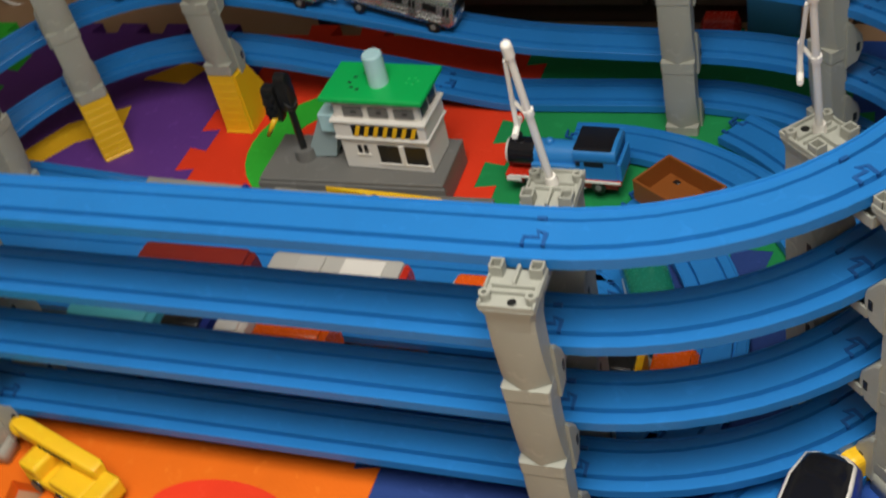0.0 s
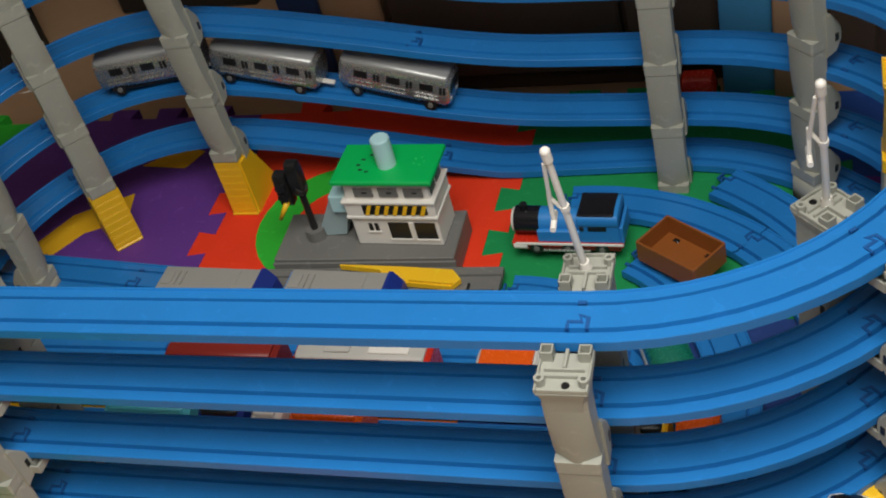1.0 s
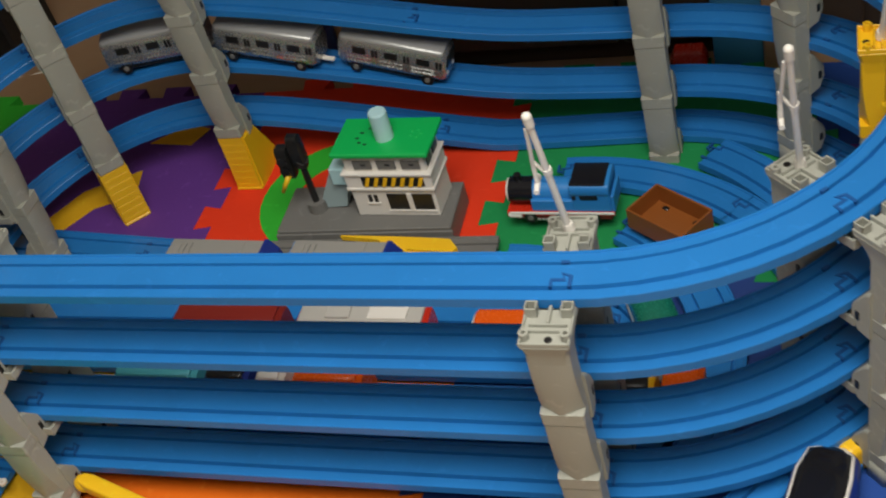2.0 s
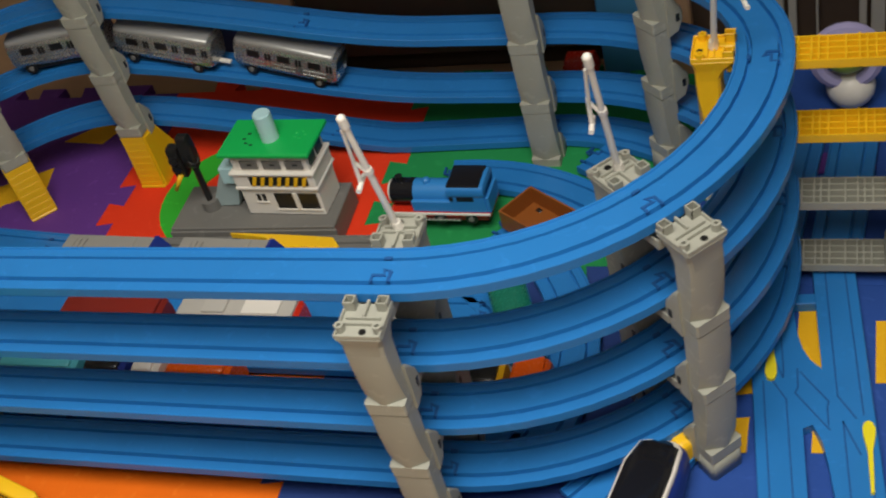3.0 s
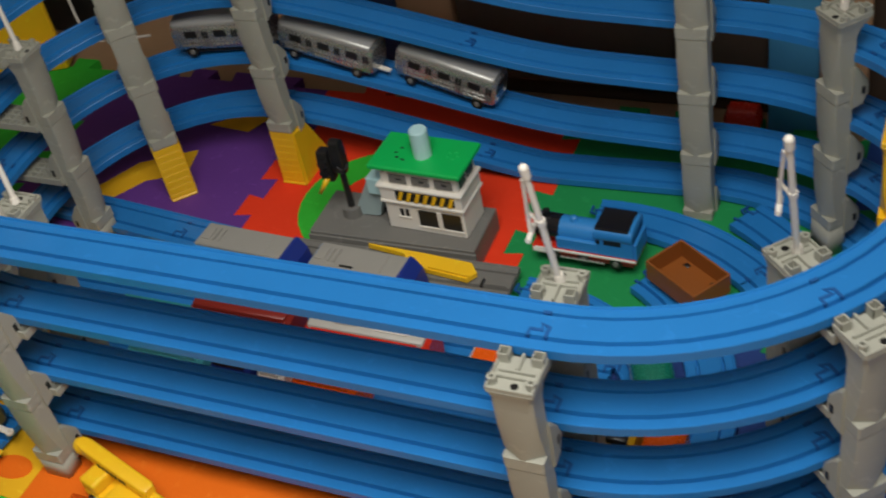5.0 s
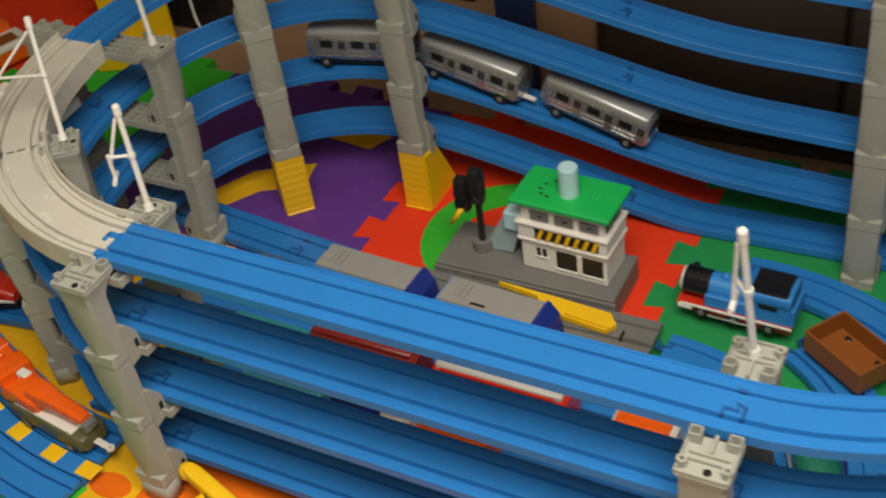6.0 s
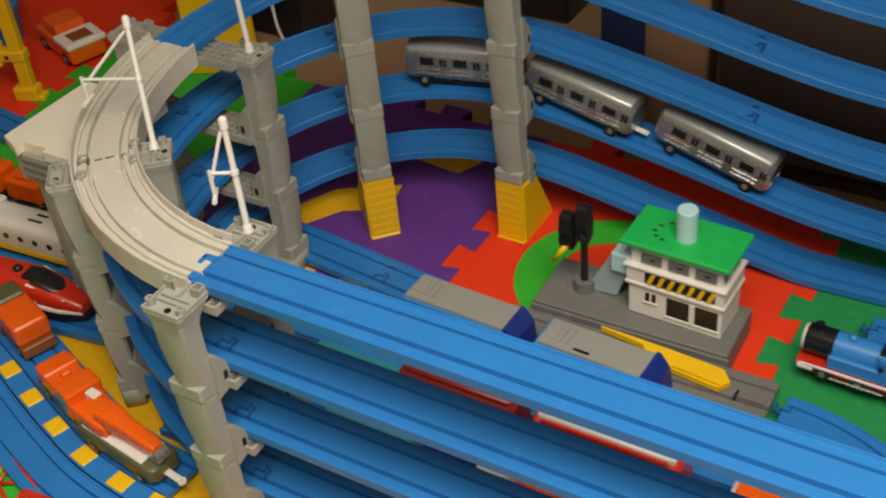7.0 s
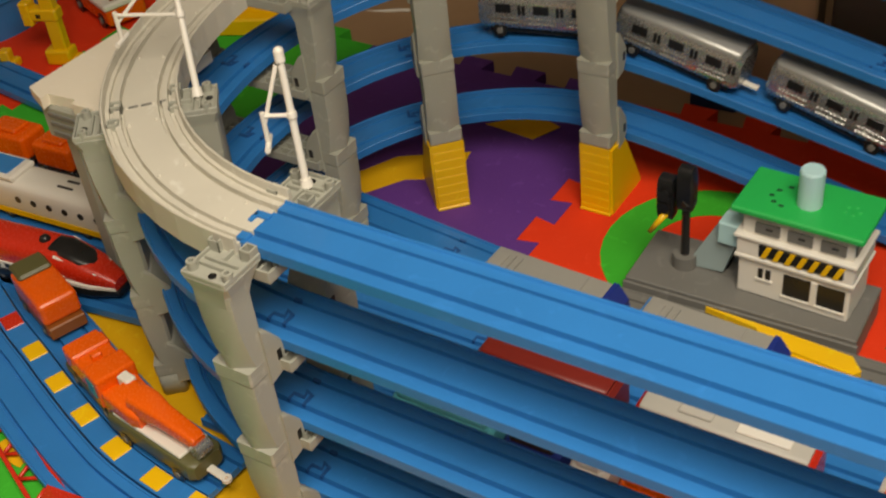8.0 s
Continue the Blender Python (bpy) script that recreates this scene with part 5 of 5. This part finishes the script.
hull(bm, [(-0.087, 0.0176, 0.036, 0.0456), (0.020, 0.0176, 0.036, 0.0456), (0.042, 0.0147, 0.029, 0.0398), (0.0525, 0.0080, 0.021, 0.0300)], 4)
part("roof", bm, GLOSSY, bus, "black roof", True)
wheels(bus, (-0.05, 0.02))
wedge = thing("yellow_foot_block", pose(0.165, 0.042, 0.0005, 0, 0, 45), "yellow plastic foot block behind the outer pier", "toy block")
slab(wedge, "body", YELLOW, -0.012, 0.012, -0.010, 0.010, 0, 0.028, 0.005, seg=3)
for x, y, c, n in ((0.1741, -0.0272, RED, "red"), (0.1847, -0.0213, YELLOW, "yellow"), (0.1884, -0.0312, GREEN, "green"), (0.1780, -0.0373, ORANGE, "orange")):
    bm = bmesh.new()
    bmesh.ops.create_uvsphere(bm, u_segments=14, v_segments=10, radius=0.0085, matrix=Matrix.Translation((0, 0, 0.0085)))
    thing("toy_ball", pose(x, y, 0.0), f"small glossy {n} toy ball on the blue mat", "toy ball", "small toy balls", bm=bm, material=c, smooth=True)
small = empty("green_cart", pose(0.0584, -0.0625, 0.0, 0, 0, 10), "small green and orange toy cart on the dark mat", "toy cart")
slab(small, "body", TEAL, -0.026, 0.026, -0.014, 0.014, 0.004, 0.020, 0.002)
slab(small, "side", ORANGE, 0.026, 0.034, -0.014, 0.014, 0.004, 0.024, 0.001)
wheels(small, (-0.015, 0.015), 0.012, 0.004)

# ---- beside the right bend: crossover track with yellow levers ----
cross = empty("crossover_track", pose(0.2491, 0.0966, 0, 0, 0, 5.1), "blue plastic double crossover toy track with yellow levers", "toy track")
CZ = 0.0095
Y0, Y1 = -0.150, 0.140


def plate_part(name, outline):
    bm = bmesh.new()
    prism(bm, outline, 0.0006, CZ)
    bmesh.ops.bevel(bm, geom=[e for e in bm.edges if abs(e.verts[0].co.z - CZ) < 1e-5 and abs(e.verts[1].co.z - CZ) < 1e-5], offset=0.0006, segments=1, affect="EDGES")
    part(name, bm, BLUE, cross)


plate_part("straight_bed", [(-0.0400, Y0), (-0.0070, Y0), (-0.0070, -0.030), (0.0010, -0.026), (0.0060, -0.042), (0.0090, -0.062), (0.0115, -0.10), (0.0115, Y0), (0.0440, Y0), (0.0440, Y1), (0.0115, Y1), (0.0115, 0.105),
                            (0.0115, 0.024), (0.0030, 0.034), (-0.0015, 0.046), (-0.0045, 0.062), (-0.0060, 0.092), (-0.0060, Y1), (-0.0400, Y1)])
plate_part("cross_bar", [(-0.0060, 0.093), (0.0115, 0.093), (0.0115, 0.104), (-0.0060, 0.104)])


def groove(points):
    """A wheel groove along a broken line: a thin strip with the channel's shade put into its dark colour."""
    bm = bmesh.new()
    for a, b in zip(points, points[1:]):
        a, b = Vector((a[0], a[1], CZ)), Vector((b[0], b[1], CZ))
        d = (b - a).normalized()
        n = Vector((-d.y, d.x, 0)) * 0.0006
        vs = [bm.verts.new(q) for q in (a - n - d * 0.0004, b - n + d * 0.0004, b + n + d * 0.0004, a + n - d * 0.0004)]
        top = [bm.verts.new(v.co + Vector((0, 0, 0.00025))) for v in vs]
        bm.faces.new(top)
        for i in range(4):
            bm.faces.new((vs[i - 1], vs[i], top[i], top[i - 1]))
    part("groove", bm, DARKBLUE, cross)


for g in ([(-0.032, Y0), (-0.032, 0.015)], [(-0.032, 0.048), (-0.032, Y1)], [(-0.0166, Y1), (-0.0167, 0.025), (-0.0174, 0.018), (-0.0259, 0.046)], [(-0.0256, 0.016), (-0.0163, -0.003), (-0.0168, Y0)],
          [(-0.0067, 0.026), (-0.0073, 0.008), (-0.0097, 0.003), (0.0121, -0.032)], [(-0.0049, 0.023), (0.0135, -0.006), (0.0119, -0.012), (0.0115, -0.028)], [(0.0210, Y1), (0.0199, -0.001), (0.0310, -0.022)],
          [(0.0360, Y1), (0.0363, -0.019)], [(0.0206, Y0), (0.0218, -0.025), (0.0311, -0.054)], [(0.0363, -0.060), (0.0363, Y0)]):
    groove(g)
LEMON = plastic("lemon_plastic", (0.80, 0.68, 0.02), 0.4, 0.04)
for x, y, turn in ((-0.0262, 0.018, 176), (0.0385, -0.030, -3)):
    bm = bmesh.new()
    prism(bm, [(-0.0012, -0.058), (0.0012, -0.058), (0.0018, -0.022), (0.0040, -0.010), (0.0044, -0.003), (0.0028, 0.002), (0.0, 0.0035), (-0.0028, 0.002), (-0.0044, -0.003), (-0.0040, -0.010), (-0.0018, -0.022)] if turn < 0 else
          [(-0.0008, -0.030), (0.0008, -0.030), (0.0040, -0.010), (0.0044, -0.003), (0.0028, 0.002), (0.0, 0.0035), (-0.0028, 0.002), (-0.0044, -0.003), (-0.0040, -0.010)], CZ, CZ + 0.0030, 0, pose(x, y, 0, 0, 0, turn))
    part("lever", bm, LEMON, cross, "lemon yellow point lever")

for a, b in (((0.2150, 0.2400), (0.2365, 0.4000)), ((0.2655, 0.2445), (0.2825, 0.4000))):
    lay("ground_track", line(a, b, 2, CZ, CZ), "blue plastic straight toy track lying on the foam mat", G, mark=False)

# a round toy with a dome behind the yellow plates
LILAC = plastic("lilac_plastic", (0.36, 0.33, 0.55), 0.35, 0.04)
LIME = plastic("lime_plastic", (0.32, 0.45, 0.03), 0.4, 0.04)
dome = empty("dome_toy", pose(0.2747, 0.4518, 0.0), "round lilac toy capsule with a lime ball inside", "toy")
bm = bmesh.new()
bmesh.ops.create_uvsphere(bm, u_segments=24, v_segments=14, radius=0.022, matrix=Matrix.Translation((0, 0, 0.066)))
part("ball", bm, LIME, dome, smooth=True)
bm = bmesh.new()
rings = []
for k in range(25):
    a = 2 * math.pi * k / 24
    c = Vector((0.027 * math.cos(a), -0.002, 0.060 + 0.029 * math.sin(a)))
    rings.append([c + Vector((0.0070 * math.cos(b) * math.cos(a), 0.0070 * math.sin(b), 0.0070 * math.cos(b) * math.sin(a))) for b in [2 * math.pi * i / 8 for i in range(8)]])
loft(bm, rings, caps=False)
part("rim", bm, LILAC, dome, smooth=True)
bm = bmesh.new()
bmesh.ops.create_uvsphere(bm, u_segments=20, v_segments=12, radius=0.022, matrix=Matrix.Translation((0.004, 0.006, 0.0212)) @ Matrix.Diagonal((1, 1, 0.96, 1)))
part("base", bm, WHITE, dome, "white round base", True)

# ---- what stands behind the loop ----
DARKWOOD = plastic("dark_wood", (0.046, 0.028, 0.016), 0.6, 0.2, 0.2, 12)
CARD = plastic("cardboard", (0.34, 0.20, 0.105), 0.8, 0.08, 0.2, 20)
cab = empty("dark_cabinet", pose(0.1604, 0.5637, -0.012), "low dark brown wooden cabinet standing behind the track loop", "cabinet")
slab(cab, "carcass", DARKWOOD, -0.46, 0.36, 0, 0.40, 0, 0.62, 0.003)
TRIM = plastic("pale_door_trim", (0.30, 0.285, 0.25), 0.5, 0.06)
for x0, x1 in ((0.046, 0.056), (0.060, 0.068), (0.086, 0.0885), (0.126, 0.133), (0.137, 0.150)):
    slab(cab, "door_trim", TRIM, x0, x1, -0.012, 0.001, 0.012, 0.60, 0.001, "pale grey upright door strip")
for k in range(2):
    slab(cab, "door", DARKWOOD, -0.455 + 0.240 * k, -0.220 + 0.240 * k, -0.018, -0.001, 0.03, 0.60, 0.003)
navy = plastic("navy_board", (0.010, 0.030, 0.10), 0.6, 0.08)
bm = bmesh.new()
box(bm, -0.022, 0.022, -0.004, 0.004, 0, 0.34, 0.001)
thing("navy_board", pose(-0.3990, 0.5600, -0.012, -2, 0, 4), "narrow dark blue board leaning behind the track loop", "board", bm=bm, material=navy)
bm = bmesh.new()
box(bm, -0.040, 0.040, -0.020, 0.020, 0, 0.20, 0.002)
thing("cardboard_box", pose(-0.3588, 0.6008, -0.012, 0, 0, 5), "plain brown cardboard box behind the track loop", "box", bm=bm, material=CARD)
PALEB = plastic("pale_blue_board", (0.05, 0.22, 0.40), 0.5, 0.06)
bm = bmesh.new()
box(bm, -0.024, 0.024, -0.006, 0.006, 0, 0.26, 0.001)
thing("pale_blue_board", pose(0.0617, 0.5314, -0.012, 0, 0, 4), "pale blue plastic board standing behind the piers", "board", bm=bm, material=PALEB)
bm = bmesh.new()
box(bm, -0.022, 0.022, -0.014, 0.014, 0, 0.22, 0.002)
thing("cardboard_box", pose(0.1082, 0.5292, -0.012, 0, 0, 3), "plain brown cardboard box behind the track loop", "box", bm=bm, material=CARD)
bm = bmesh.new()
hull(bm, [(-0.018, 0.010, 0.0, 0.024), (-0.014, 0.014, 0.0, 0.032), (0.014, 0.014, 0.0, 0.032), (0.018, 0.010, 0.0, 0.024)], 3)
thing("red_toy_block", pose(0.0128, 0.5293, -0.011), "rounded red plastic toy block on the floor", "toy block", bm=bm, material=RED, smooth=True)
bm = bmesh.new()
bmesh.ops.create_uvsphere(bm, u_segments=14, v_segments=10, radius=0.007, matrix=Matrix.Translation((0, 0, 0.007)))
thing("white_ball", pose(-0.6840, 0.6343, -0.012), "small white ball on the wooden floor", "ball", bm=bm, material=WHITE, smooth=True)
for x, y, w, d, h, lab in ((-0.9206, 0.6604, 0.16, 0.10, 0.34, "black electronic cabinet on the wooden floor"), (-0.6610, 0.8200, 0.20, 0.10, 0.20, "black plastic equipment box on the wooden floor"), (-0.4292, 0.8803, 0.14, 0.08, 0.16, "black plastic equipment box on the wooden floor")):
    e = empty("black_box", pose(x, y, -0.012), lab, "equipment box", "black boxes")
    slab(e, "case", BLACK, -w / 2, w / 2, -d / 2, d / 2, 0, h, 0.004)
    slab(e, "front_strip", DGREY, -w / 2 + 0.02, w / 2 - 0.02, -d / 2 - 0.003, -d / 2, h * 0.6, h * 0.75, 0.001)
    for k in range(3):
        slab(e, "knob", WHITE, -w / 4 + k * 0.03, -w / 4 + 0.008 + k * 0.03, -d / 2 - 0.005, -d / 2, h * 0.3, h * 0.3 + 0.010, 0.001)
tower = empty("yellow_block_tower", pose(-0.8952, 0.5218, 0.0, 0, 0, 24), "tall bright yellow plastic toy tower behind the bend", "toy tower")
slab(tower, "front_wall", YELLOW, -0.040, 0.040, -0.004, 0.004, 0, 0.270, 0.002)
slab(tower, "side_wall", YELLOW, -0.046, -0.038, -0.004, 0.050, 0, 0.270, 0.002)
slab(tower, "foot", YELLOW, -0.060, 0.050, -0.030, 0.010, 0, 0.020, 0.002)


def cable(points, r, material, label):
    bm = bmesh.new()
    path = glide(points, 8)
    rings = []
    for k, p in enumerate(path):
        a, b = Vector(path[max(0, k - 1)]), Vector(path[min(len(path) - 1, k + 1)])
        q = (b - a).to_track_quat("Z", "Y")
        rings.append([Vector(p) + q @ Vector((r * math.cos(t), r * math.sin(t), 0)) for t in [2 * math.pi * i / 8 for i in range(8)]])
    loft(bm, rings)
    thing("cable", Matrix(), label, "cable", bm=bm, material=material, smooth=True)


cable([(-1.4321, 0.6497, -0.009), (-1.2680, 0.6263, -0.009), (-1.1448, 0.5885, -0.009), (-1.0362, 0.6473, -0.009), (-0.9775, 0.7178, -0.009)], 0.003, BLACK, "black power cable lying on the wooden floor")
cable([(-0.9010, 0.6058, 0.22), (-0.8858, 0.6029, 0.12), (-0.8800, 0.6006, 0.06), (-0.8586, 0.5951, -0.009), (-0.7795, 0.6145, -0.009)], 0.002, WHITE, "thin white cable hanging in front of the black box")
car = empty("orange_race_car", pose(-1.0998, 0.4695, 0.0, 0, 0, -20), "orange and white toy car on the red mat", "toy car")
slab(car, "body", ORANGE, -0.050, 0.050, -0.024, 0.024, 0.006, 0.028, 0.004, seg=2)
slab(car, "cab", ORANGE, -0.030, 0.012, -0.020, 0.020, 0.027, 0.044, 0.004, seg=2)
slab(car, "bed", WHITE, 0.010, 0.052, -0.026, 0.026, 0.026, 0.034, 0.002, "white loading bed")
slab(car, "bed_hole", BROWN, 0.020, 0.044, -0.014, 0.014, 0.0335, 0.0345, 0.0004)
wheels(car, (-0.03, 0.03), 0.022, 0.009)

# curtain and dark window far behind
CURTAIN = plastic("grey_curtain", (0.30, 0.29, 0.27), 0.85, 0.06, 0.3, 10)
glass = plastic("dark_window_glass", (0.012, 0.014, 0.018), 0.12, 0.1, 0)
win = empty("window_1", pose(0.9039, 2.1250, 0.0), "dark night window with pale curtains", "window", kind="structure")
slab(win, "pane", glass, -0.75, 0.75, -0.020, -0.004, 0.05, 2.0, 0.002)
slab(win, "window_frame", CURTAIN, -0.80, 0.80, -0.030, -0.002, 0.0, 0.05, 0.002)
for k in range(4):
    slab(win, "mullion", CURTAIN, -0.76 + 0.50 * k - 0.015, -0.76 + 0.50 * k + 0.015, -0.034, -0.003, 0.05, 2.0, 0.002)
